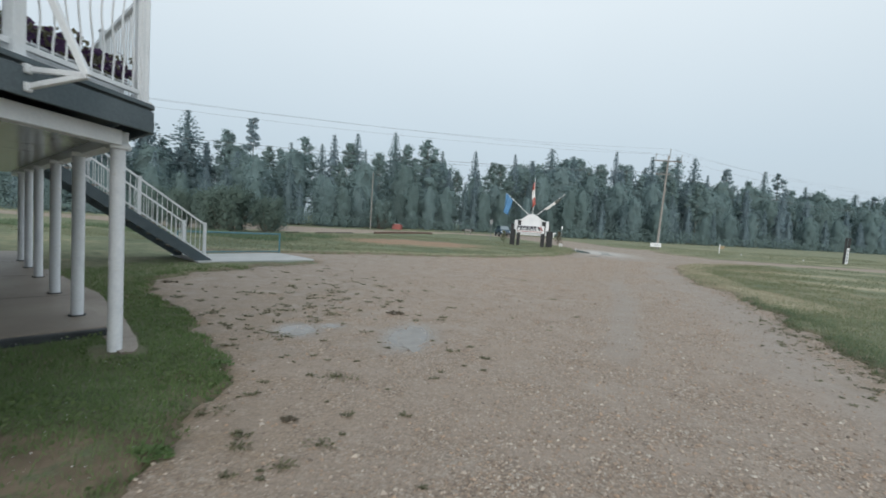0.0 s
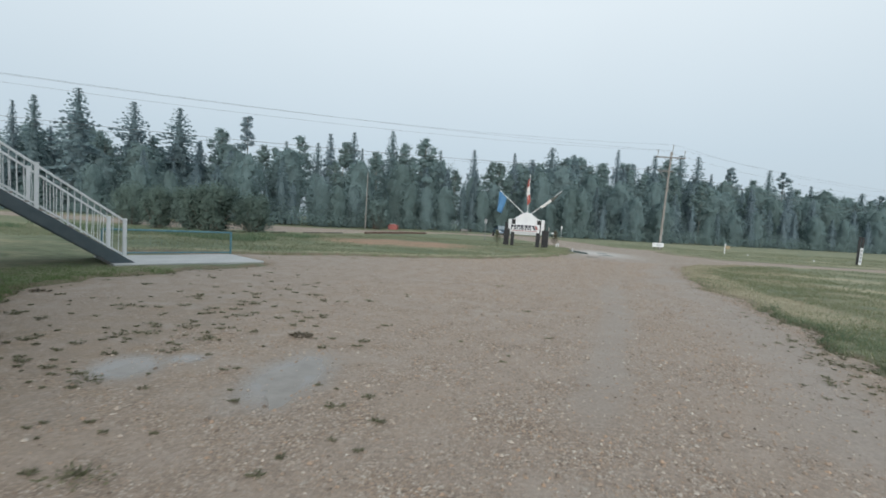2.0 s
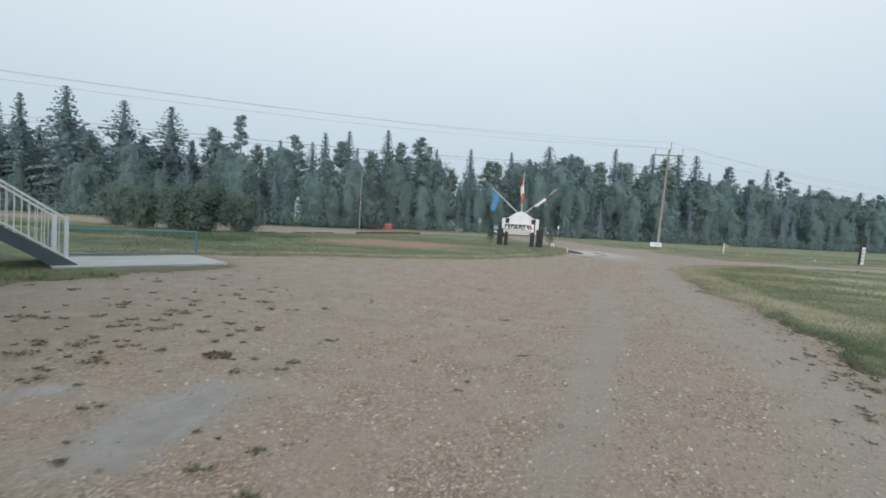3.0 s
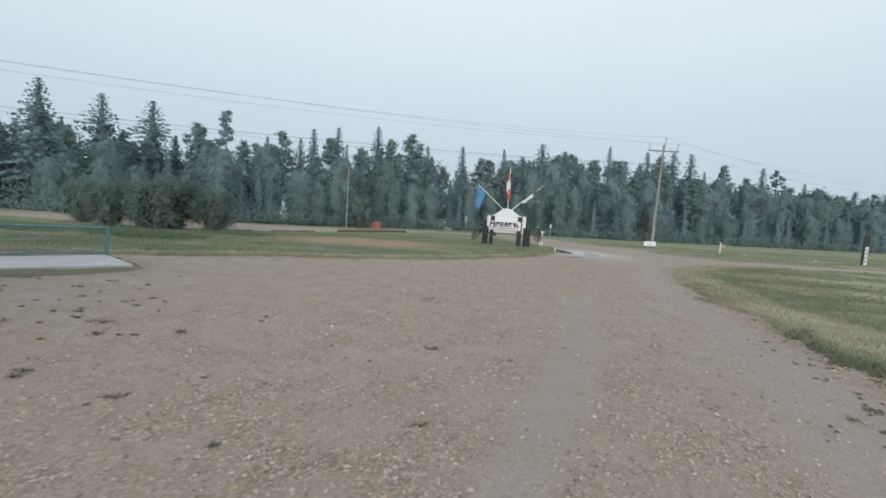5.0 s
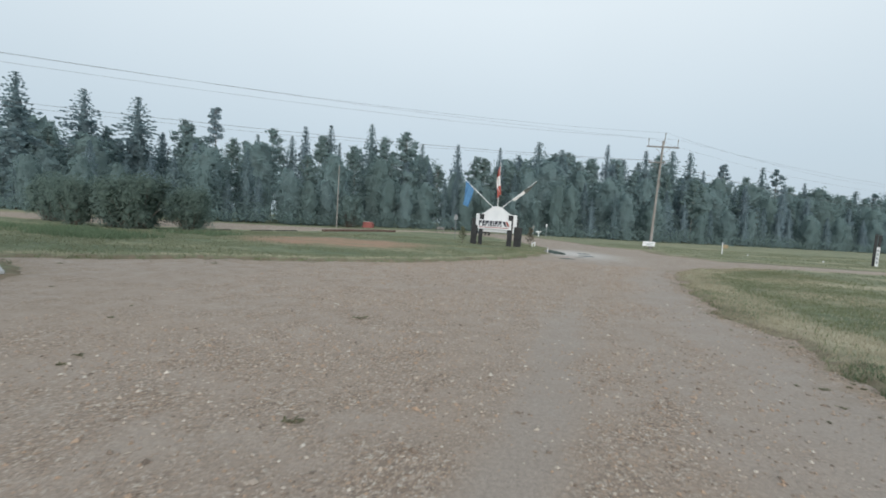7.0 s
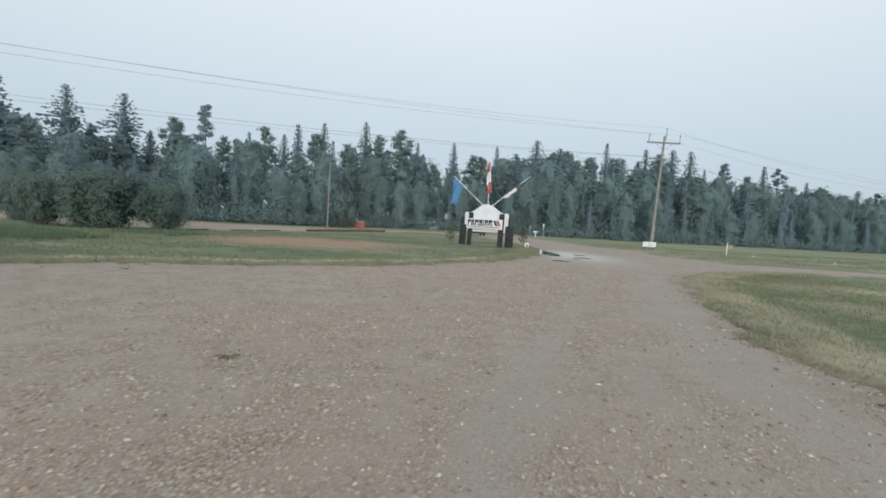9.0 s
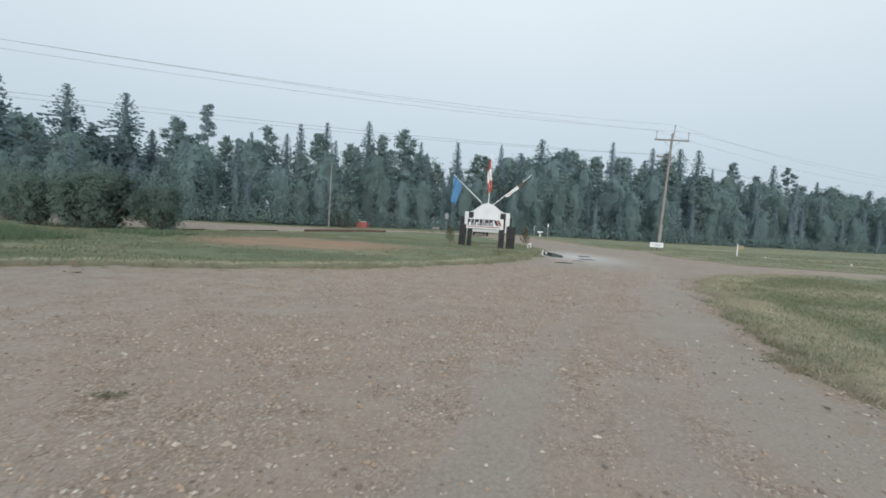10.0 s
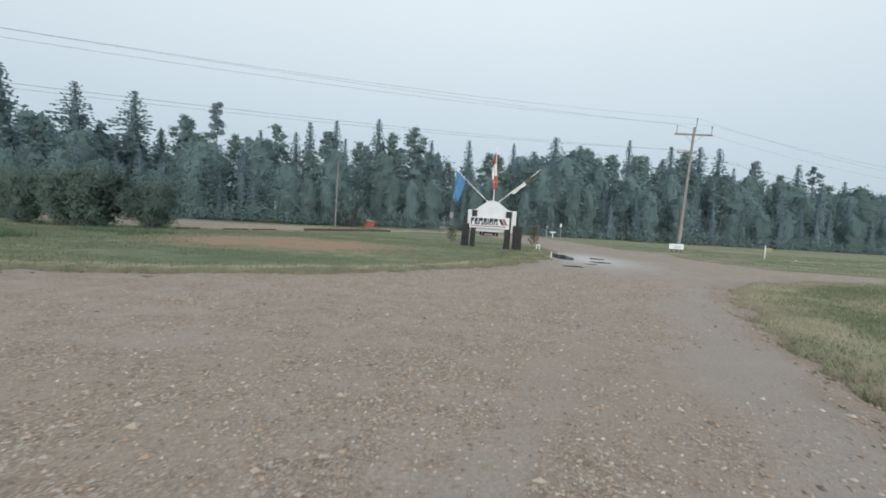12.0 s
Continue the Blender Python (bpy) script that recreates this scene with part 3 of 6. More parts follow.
gravel_yard = sheet("gravel_yard", spread((-72, -14, 1.0), (-14, -5.2, 0.2), (-5.2, -1.2, 0.07), (-1.2, 14, 0.2), (14, 92, 1.0)), spread((-8, 2, 0.2), (2, 5.4, 0.12), (5.4, 8.2, 0.07), (8.2, 42, 0.2), (42, 95, 1.0)),
                    gravel_height, lambda sd: sd < 0.6, M_GRAVEL, gravel_marks)
tagged(gravel_yard, "wet tan gravel yard and drive with faint ruts", "gravel", "", "structure")


def puddle(cx, cy, rx, ry, level, label, water):
    """A flat sheet of water; the hollow in the gravel gives it its shore."""
    s = Shape()
    n = 40
    ring = []
    for k in range(n):
        a = 6.28319 * k / n
        q = 0.85 + 0.22 * math.sin(3 * a + cx) + 0.15 * math.sin(5 * a + cy) + 0.09 * math.sin(11 * a)
        ring.append((math.cos(a) * rx * q, math.sin(a) * ry * q, 0))
    s.add([(0, 0, 0)] + ring, [[0, 1 + k, 1 + (k + 1) % n] for k in range(n)])
    at = np.array(cx), np.array(cy)
    z = float(gravel_height(*at, border(*at))) + level
    return solid("puddle", s, water, pose(cx, cy, z), label, "puddle", "rain puddles", "", False)


for px, py, rx, ry in PUDDLES:
    puddle(px, py, rx, ry, 0.003, "shallow rain puddle reflecting the grey sky on gravel", M_WATER)
for px, py, rx, ry in POOLS:
    puddle(px, py, rx * 1.5, ry * 1.5, 0.034, "dark rain puddle on the gravel drive", M_DARKWATER)


# ---- the deck on white columns ----
DECK = pose(-5.46, 4.98, 0, 0, 0, 142.7)     # x along the row of columns, y towards the house
SLANT = Vector((-0.639, 0.769, 0))            # the slanting near edge
OUT = Vector((-0.769, -0.639, 0))
NOSE = Vector((-0.19, -0.21, 0))
DECK_TOP, FASCIA_LOW = 2.63, 2.35


def along(s, out, z):
    return NOSE + SLANT * s + OUT * out + Vector((0, 0, z))


def wavy_baluster(h=0.92, lean=0.02):
    s = Shape()
    pts = [(0.018 * math.sin(6.28319 * (k / 14) * 1.35 + 2.6) * min(1, k / 4) * min(1, (14 - k) / 3), 0, h * k / 14) for k in range(15)]
    return s.tube(pts, 0.0095, 6).mesh("baluster", M_WHITE)


def deck_railing(parent, a, b, n_panels, name="railing"):
    """Posts, two rails and wavy balusters from a to b, at the height of the deck."""
    a, b = Vector(a), Vector(b)
    d = (b - a)
    turn = math.atan2(d.y, d.x)
    rail = part(name, Shape().bar(a + Vector((0, 0, 1.05)), b + Vector((0, 0, 1.05)), 0.07, 0.045), M_WHITE, parent)
    part("bottom_rail", Shape().bar(a + Vector((0, 0, 0.10)), b + Vector((0, 0, 0.10)), 0.045, 0.045), M_WHITE, rail)
    for k in range(n_panels + 1):
        p = a + d * k / n_panels
        s = Shape().box(-0.05, 0.05, -0.05, 0.05, 0.0, 1.12, 0.006).box(-0.06, 0.06, -0.06, 0.06, 1.12, 1.145, 0.008)
        s.box(-0.075, 0.075, -0.075, 0.075, 0.0, 0.02, 0.004)
        ob = part("railing_post", s, M_WHITE, rail)
        ob.matrix_basis = Matrix.Translation(p) @ Matrix.Rotation(turn, 4, "Z")
    n = int(d.length / 0.118)
    data = wavy_baluster()
    for k in range(1, n):
        p = a + d * k / n
        if min(abs(k / n * n_panels - j) for j in range(n_panels + 1)) * d.length / n_panels < 0.07:
            continue
        ob = part("baluster", data, M_WHITE, rail)
        ob.matrix_basis = Matrix.Translation(p + Vector((0, 0, 0.12))) @ Matrix.Rotation(turn, 4, "Z")
    return rail


def column(parent, u, v, z0, z1, pad):
    s = Shape().tube([(u, v, z0), (u, v, z0 + 0.02), (u, v, z1 - 0.06), (u, v, z1)], [0.074, 0.068, 0.068, 0.067], 20)
    c = part("column", s, M_COLUMN, parent, "round white painted column")
    part("capital", Shape().box(u - 0.10, u + 0.10, v - 0.09, v + 0.09, z1 - 0.03, z1 + 0.02, 0.006), M_WHITE, c)
    if pad:
        part("base_ring", Shape().tube([(u, v, z0 - 0.005), (u, v, z0 + 0.012)], 0.094, 16), M_DARKCURB, c)
    return c


def build_deck():
    deck = thing("deck", DECK, "raised deck with slate-grey fascia, white railing and round white columns", "deck")
    far, back = 11.6, 3.0
    low = along(2.6, 0, 0)
    rim = [(NOSE.x, NOSE.y), (far, NOSE.y), (far, back), (low.x, back), (low.x, low.y)]
    s = Shape()
    n = len(rim)
    s.add([(x, y, z) for z in (DECK_TOP - 0.035, DECK_TOP - 0.004) for x, y in rim], [list(range(n))[::-1], [n + i for i in range(n)]] + [[i, (i + 1) % n, n + (i + 1) % n, n + i] for i in range(n)])
    part("platform", s, M_SLATE, deck, "slate-grey deck boards", False)
    a, b = along(0, 0, 0), along(2.6, 0, 0)
    mid = (DECK_TOP + FASCIA_LOW) / 2 - 0.02
    for p, q in ((a, b), (Vector((far, NOSE.y, 0)), a)):
        side = (q - p).normalized().cross(Vector((0, 0, 1))) * 0.02
        z = Vector((0, 0, mid))
        part("fascia", Shape().bar(p + z - side, q + z - side, 0.04, DECK_TOP - FASCIA_LOW - 0.06, 0.004), M_SLATE, deck, "slate-grey fascia board")
        t = Vector((0, 0, DECK_TOP - 0.002))
        part("edge_trim", Shape().bar(p + t, q + t, 0.09, 0.045, 0.006), M_SLATE, deck)
    for p, q in ((along(0.14, -0.26, 2.275), along(2.6, -0.26, 2.275)), (Vector((far, 0.02, 2.275)), Vector((-0.06, 0.02, 2.275)))):
        part("beam", Shape().bar(p, q, 0.16, 0.15, 0.006), M_WHITE, deck, "white painted beam")
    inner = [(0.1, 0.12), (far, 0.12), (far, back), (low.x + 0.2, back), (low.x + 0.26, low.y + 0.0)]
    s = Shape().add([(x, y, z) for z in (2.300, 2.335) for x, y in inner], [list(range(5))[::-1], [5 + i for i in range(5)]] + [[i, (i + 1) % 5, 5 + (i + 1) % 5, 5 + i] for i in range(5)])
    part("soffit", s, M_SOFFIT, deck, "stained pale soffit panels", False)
    column(deck, 0.0, 0.02, 0.0, 2.2, False)
    for u in (1.62, 3.55, 5.62, 7.25, 8.75):
        column(deck, u, 0.1, 0.13, 2.2, True)
    up = Vector((0, 0, DECK_TOP + 0.02))
    deck_railing(deck, along(0.05, -0.06, 0) + up, along(2.64, -0.09, 0) + up, 2)
    deck_railing(deck, along(0.05, -0.06, 0) + up, Vector((8.34, -0.1, 0)) + up, 5)
    deck_railing(deck, Vector((10.3, -0.1, 0)) + up, Vector((far, -0.1, 0)) + up, 1)
    # outrigger braces of the railing
    for root, out_dir in ((along(1.40, 0, 0), OUT), (Vector((3.0, NOSE.y, 0)), Vector((0, -1, 0))), (Vector((6.05, NOSE.y, 0)), Vector((0, -1, 0)))):
        tip = root + out_dir * (0.44 if out_dir is OUT else 0.54) + Vector((0, 0, 2.555 if out_dir is OUT else 2.48)) - (SLANT * 0.12 if out_dir is OUT else Vector((0, 0, 0)))
        side = Vector((-out_dir.y, out_dir.x, 0)) * 0.10
        brace = part("brace", Shape().bar(tip, root - out_dir * 0.05 + Vector((0, 0, 3.68)), 0.05, 0.05), M_WHITE, deck, "white tubular brace")
        part("arm", Shape().bar(root + Vector((0, 0, 2.565)) + side * 0.4, tip, 0.045, 0.04), M_WHITE, brace)
        part("arm", Shape().bar(root + Vector((0, 0, 2.42)) + side * 0.4, tip, 0.045, 0.04), M_WHITE, brace)
        for z in (2.565, 2.43):
            q = root + Vector((0, 0, z))
            part("bracket_plate", Shape().bar(q - side * 0.9, q + side * 0.9, 0.03, 0.05), M_STEEL, brace)
            end = q + side * 0.4 + out_dir * 0.03
            part("bracket", Shape().bar(end - side * 0.28, end + side * 0.28, 0.075, 0.07, 0.008), M_WHITE, brace, "white bracket bolted to the fascia")
    return deck


build_deck()


SKIRT_U, SKIRT_V = (-0.20, 0.0, 0.41, 2.0, 3.9, 5.3, 7.5), (-0.10, -0.20, -0.28, -0.42, -0.50, -0.38, -0.26)


def build_pad():
    pad = thing("patio_pad", DECK, "worn concrete patio pad with a dark painted edge", "patio", "", "structure")
    part("slab", Shape().box(0.78, 11.5, -0.13, 3.0, -0.1, 0.128, 0.012), M_CONCRETE, pad)
    part("front_edge", Shape().box(0.70, 0.778, -0.13, 3.0, -0.1, 0.118, 0.012), M_DARKCURB, pad, "black painted concrete edge")
    # low poured skirt along the outer side, round the corner column
    us = np.linspace(SKIRT_U[0], SKIRT_U[-1], 60)
    rim = [(float(u), float(np.interp(u, SKIRT_U, SKIRT_V)) + 0.012 * math.sin(u * 3.1) + 0.006 * math.sin(u * 11.0)) for u in us]
    rim += [(7.5, -0.132), (0.69, -0.132), (0.66, 0.0), (0.1, 0.04), (-0.16, 0.0)]
    n = len(rim)
    s = Shape().add([(u, v, z) for z in (-0.1, 0.05) for u, v in rim], [list(range(n))[::-1], [n + i for i in range(n)]] + [[i, (i + 1) % n, n + (i + 1) % n, n + i] for i in range(n)])
    part("skirt", s, M_CONCRETE, pad, "low poured concrete skirt", False)
    for u in (3.3, 5.9, 8.5):
        part("joint", Shape().box(u - 0.008, u + 0.008, -0.12, 3.0, 0.120, 0.1295, 0.001), M_DARKCURB, pad)
    return pad


build_pad()
solid("column_footing", Shape().box(-0.17, 0.17, -0.15, 0.15, -0.1, 0.02, 0.02), M_CONCRETE, DECK @ pose(0.0, 0.02, 0.0), "rough concrete footing under the corner column", "footing", "", "structure")
solid("wall_house", Shape().box(-4, 11.6, 3.02, 3.22, -0.2, 5.4, 0.01), M_WALL, DECK, "plain pale house wall behind the deck", "wall", "", "structure")


# ---- planter on the deck ----
def build_planter():
    at = DECK @ Matrix.Translation(along(0.62, -0.36, DECK_TOP))
    p = thing("flower_planter", at @ Matrix.Rotation(math.atan2(SLANT.y, SLANT.x), 4, "Z"), "white trough planter full of dark purple petunias", "planter")
    s = Shape()
    s.add([(-0.5, -0.13, 0), (0.5, -0.13, 0), (0.5, 0.13, 0), (-0.5, 0.13, 0), (-0.54, -0.16, 0.2), (0.54, -0.16, 0.2), (0.54, 0.16, 0.2), (-0.54, 0.16, 0.2)],
          [[3, 2, 1, 0], [4, 5, 6, 7], [0, 1, 5, 4], [1, 2, 6, 5], [2, 3, 7, 6], [3, 0, 4, 7]])
    part("trough", s, M_WHITE, p, "", False)
    part("rim", Shape().box(-0.56, 0.56, -0.18, 0.18, 0.195, 0.22, 0.008), M_WHITE, p)
    r = np.random.RandomState(4)
    n = 900
    c = np.stack([r.uniform(-0.62, 0.62, n), r.uniform(-0.2, 0.2, n), 0.18 + r.gamma(2.2, 0.085, n)], axis=1)
    c[:, 2] = np.minimum(c[:, 2], 0.30 + 0.16 * np.abs(np.sin(c[:, 0] * 5 + 1)))
    part("leaves", quads("leaves", leaves(r, c, r.uniform(0.04, 0.075, n), wide=0.6), M_WEED), M_WEED, p, "green petunia leaves")
    n = 420
    c = np.stack([r.uniform(-0.64, 0.64, n), r.uniform(-0.24, 0.24, n), 0.22 + r.uniform(0, 0.26, n) * (1 - 0.5 * np.abs(np.linspace(-1, 1, n)))], axis=1)
    part("blossoms", quads("blossoms", leaves(r, c, r.uniform(0.05, 0.085, n), wide=0.9), M_PETAL), M_PETAL, p, "dark purple blossoms")
    return p


build_planter()


# ---- outside stair ----
def build_stair():
    run, rise, steps = 0.2571, 0.1821, 14
    width = 1.80
    st = thing("outside_stair", DECK @ pose(8.42, -3.83, 0.08), "straight outdoor stair with slate-grey stringers and white railing", "stair")
    top_y = run * steps
    for x in (-0.055, width + 0.005):
        o = [(-0.30, -0.085), (-0.26, -0.02), (0.0, 0.155), (top_y, 0.155 + rise * steps - 0.13), (top_y, rise * steps - 0.30), (0.12, -0.085)]
        s = Shape().prism([(y, z) for y, z in o], 0, 0.05)
        ob = part("stringer", s, M_SLATE, st, "slate-grey stringer board", False)
        ob.matrix_basis = Matrix.Translation((x, 0, 0)) @ Matrix(((0, 1, 0, 0), (1, 0, 0, 0), (0, 0, 1, 0), (0, 0, 0, 1)))
    for k in range(steps):
        y, z = run * k, rise * (k + 1) - 0.02
        part("tread", Shape().box(-0.003, width + 0.003, y - 0.02, y + run + 0.01, z - 0.035, z, 0.004), M_CONCRETE, st, "pale grey tread")
    for x in (0.0, width - 0.02):
        def at(y, z):
            return Vector((x, y, z + y * rise / run))
        rail = part("railing", Shape().bar(at(0, 1.06), at(top_y, 1.06), 0.06, 0.05), M_WHITE, st, "white metal stair railing")
        part("bottom_rail", Shape().bar(at(0, 0.19), at(top_y, 0.19), 0.04, 0.04), M_WHITE, rail)
        for y in (0.0, 1.66, top_y - 0.03):
            z = y * rise / run
            s = Shape().box(x - 0.04, x + 0.04, y - 0.04, y + 0.04, z - 0.0, z + 1.105, 0.005).box(x - 0.047, x + 0.047, y - 0.047, y + 0.047, z + 1.105, z + 1.125, 0.006)
            part("newel", s, M_WHITE, rail)
        n = 29
        for k in range(1, n):
            y = top_y * k / n
            if min(abs(y - q) for q in (0, 1.66, top_y)) < 0.06:
                continue
            w = 0.014 * math.sin(k * 12.9)
            s = Shape().tube([at(y, 0.06), (x, y + w * 0.6, at(y, 0.45).z), (x, y - w * 0.6, at(y, 0.8).z), at(y, 1.05)], 0.0095, 6)
            part("baluster", s, M_WHITE, rail)
    return st


build_stair()


def build_landing():
    return solid("landing_slab", Shape().box(0, 2.45, 0, 3.75, -0.08, 0.085, 0.015), M_SLAB, DECK @ pose(8.05, -7.3, 0.0), "pale concrete landing slab at the foot of the stair", "slab", "", "structure")


build_landing()


def build_pipe_fence():
    f = thing("pipe_fence", DECK @ pose(10.56, -7.3, 0.0), "low blue painted pipe fence along the concrete slab", "fence")
    s = Shape().tube([(0, 0.0, 0.81), (0.0, 3.55, 0.83)], 0.028, 10)
    part("top_rail", s, M_BLUEPIPE, f)
    part("bottom_rail", Shape().tube([(0, 0.0, 0.14), (0.0, 3.55, 0.15)], 0.022, 10), M_BLUEPIPE, f)
    for y in (0.0, 3.55):
        part("post", Shape().tube([(0, y, -0.15), (0, y, 0.84)], 0.032, 10), M_BLUEPIPE, f)
    # welded wire mesh, thin
    for k in range(1, 24):
        y = 3.55 * k / 24
        part("mesh_wire", Shape().tube([(0, y, 0.14), (0, y, 0.82)], 0.0013, 4), M_BLUEPIPE, f)
    return f


build_pipe_fence()


# ---- utility line ----
LINE = Vector((67.0, 34.5, 0)).normalized()
BEND = Vector((math.cos(math.radians(213.5)), math.sin(math.radians(213.5)), 0))   # the line turns a little at the pole
POLE_TOP = 11.0


def build_utility_pole(m, label):
    """A leaning timber pole with a pin crossarm and a lower side arm; x along the crossarm."""
    p = thing("utility_pole", m, label, "utility pole", "line poles")
    part("shaft", Shape().tube([(0, 0, -0.6), (0, 0, 2), (0, 0, 6), (0, 0, POLE_TOP)], [0.135, 0.128, 0.112, 0.098], 14), M_POLE, p)
    z = 10.35
    arm = part("crossarm", Shape().box(-1.55, 1.45, -0.20, -0.09, z - 0.07, z + 0.07, 0.01), M_GREYWOOD, p, "weathered timber crossarm")
    for x in (-1.4, 1.35):
        pin = part("pin", Shape().tube([(x, -0.145, z + 0.06), (x, -0.145, z + 0.62)], 0.028, 8), M_GREYWOOD, arm)
        part("insulator", Shape().tube([(x, -0.145, z + 0.60), (x, -0.145, z + 0.66), (x, -0.145, z + 0.7), (x, -0.145, z + 0.8)], [0.05, 0.075, 0.045, 0.04], 10), M_CERAMIC, arm)
    for x in (-0.75, 0.75):
        part("arm_brace", Shape().bar((x, -0.13, z - 0.05), (0.0, -0.13, z - 0.75), 0.03, 0.03), M_DULLSTEEL, arm)
    part("top_pin", Shape().tube([(0.12, 0, POLE_TOP - 0.4), (0.14, 0, POLE_TOP + 0.62)], 0.035, 8), M_GREYWOOD, p)
    part("top_insulator", Shape().tube([(0.14, 0, POLE_TOP + 0.6), (0.14, 0, POLE_TOP + 0.68), (0.14, 0, POLE_TOP + 0.8)], [0.045, 0.075, 0.04], 10), M_CERAMIC, p)
    low = part("side_arm", Shape().box(-1.2, 0.35, -0.18, -0.08, 8.74, 8.84, 0.008), M_GREYWOOD, p, "lower timber side arm")
    part("side_brace", Shape().bar((-1.05, -0.13, 8.74), (-0.1, -0.13, 7.95), 0.035, 0.035), M_DULLSTEEL, low)
    for x in (-1.1, -0.55, 0.3):
        part("insulator", Shape().tube([(x, -0.13, 8.84), (x, -0.13, 8.92), (x, -0.13, 8.98)], [0.035, 0.055, 0.03], 8), M_CERAMIC, low)
    part("ground_wire_guard", Shape().tube([(0.15, 0.05, 0.0), (0.15, 0.05, 2.4)], 0.02, 6), M_STEEL, p)
    return p


POLE_AT = [Vector((18.75, 55.6, 0)), Vector((18.75, 55.6, -2.0)) + BEND * 110, Vector((18.75, 55.6, 0)) + LINE * 76]
# the crossarm is seen nearly broadside from the yard
ARM_TURN = -8
main_pole = build_utility_pole(pose(*POLE_AT[0], 0.0, 2.4, ARM_TURN), "tall weathered timber utility pole leaning slightly on the verge")
copy_thing(main_pole, pose(*POLE_AT[1], 0, 0, ARM_TURN))
copy_thing(main_pole, pose(*POLE_AT[2], 0, 0, ARM_TURN))


def wire(a, b, sag, r=0.0065):
    a, b = Vector(a), Vector(b)
    pts = [a.lerp(b, k / 26) - Vector((0, 0, sag * 4 * (k / 26) * (1 - k / 26))) for k in range(27)]
    mid = (a + b) / 2
    s = Shape().tube([q - a for q in pts], r, 5)
    return solid("power_line", s, M_WIRE, Matrix.Translation(a), "thin overhead line strung between timber poles", "cable", "overhead lines")


def on_pole(i, x, y, z):
    lean = 2.4 if i == 0 else 0
    return pose(*POLE_AT[i], 0, lean, ARM_TURN) @ Vector((x, y, z))


for i, j in ((0, 1), (0, 2)):
    for x, y, z, sag, slack in ((-1.4, -0.145, 11.15, 1.95, 1.72), (0.14, 0, 11.8, 2.0, 2.56), (1.35, -0.145, 11.15, 1.15, 2.48), (-1.1, -0.13, 8.98, 1.9, 1.91), (-0.55, -0.13, 8.98, 2.0, 1.95), (0.3, -0.13, 8.98, 2.25, 2.24)):
        wire(on_pole(i, x, y, z), on_pole(j, x, y, z), slack if j == 1 else sag)


def build_far_pole():
    p = thing("service_pole", pose(-22.1, 80, -0.35), "slim bare timber service pole at the forest edge", "utility pole")
    part("shaft", Shape().tube([(0, 0, -0.5), (0.02, 0, 5), (0.05, 0, 10.0)], [0.10, 0.085, 0.07], 10), M_PALEPOLE, p)
    part("insulator", Shape().tube([(0.05, 0, 10.0), (0.05, 0, 10.1), (0.05, 0, 10.2)], [0.04, 0.06, 0.03], 8), M_CERAMIC, p)
    return p


M_PALEPOLE = worn("pale_pole_wood", (0.20, 0.192, 0.18), (0.255, 0.243, 0.228), 0.85, 2.5, 30, bump=0.4)
build_far_pole()
wire((-22.05, 80, 10.15), (-95, 38, 9.6), 1.4, 0.007)


def build_board(at, w, h, z0, mat, label, bars=()):
    """A small board on two short legs; bars: writing that cannot be read."""
    b = thing("notice_board", at, label, "sign")
    part("panel", Shape().box(-w / 2, w / 2, -0.02, 0.02, z0, z0 + h, 0.006), mat, b)
    for x in (-w * 0.3, w * 0.3):
        part("leg", Shape().box(x - 0.03, x + 0.03, 0.025, 0.075, -0.2, z0 + h * 0.8, 0.004), M_DARKTIMBER, b)
    for x0, x1, z in bars:
        part("writing_bar", Shape().box(x0, x1, -0.026, -0.0205, z, z + 0.05, 0.001), M_BARS, b)
    return b


M_BARS = worn("grey_writing", (0.22, 0.26, 0.28), (0.28, 0.31, 0.33), 0.6)
build_board(pose(18.4, 55.0, 0, 0, 0, -14), 1.15, 0.46, 0.30, M_SIGNWHITE, "small white notice board at the foot of the utility pole", ((-0.38, -0.28, 0.55), (-0.2, 0.42, 0.55), (-0.2, 0.36, 0.42)))


# ---- entrance sign with flags ----
SIGN = Matrix(((0.953, 0.305, 0, 1.154), (-0.305, 0.953, 0, 40.294), (0, 0, 1, 0), (0, 0, 0, 1)))   # x along the board, y away from the yard


def timber_post(w, d, z0, z1, seed):
    """A rough square post with slightly uneven sides and a sloped top."""
    r = random.Random(seed)
    s = Shape()
    rows = 7
    verts, faces = [], []
    for k in range(rows):
        z = z0 + (z1 - z0) * k / (rows - 1)
        j = lambda: r.uniform(-0.012, 0.012)
        verts += [(-w / 2 + j(), -d / 2 + j(), z), (w / 2 + j(), -d / 2 + j(), z), (w / 2 + j(), d / 2 + j(), z + 0.0), (-w / 2 + j(), d / 2 + j(), z)]
    for k in range(rows - 1):
        for q in range(4):
            faces.append([k * 4 + q, k * 4 + (q + 1) % 4, k * 4 + 4 + (q + 1) % 4, k * 4 + 4 + q])
    faces += [[3, 2, 1, 0], [rows * 4 - 4 + q for q in range(4)]]
    return s.add(verts, faces)


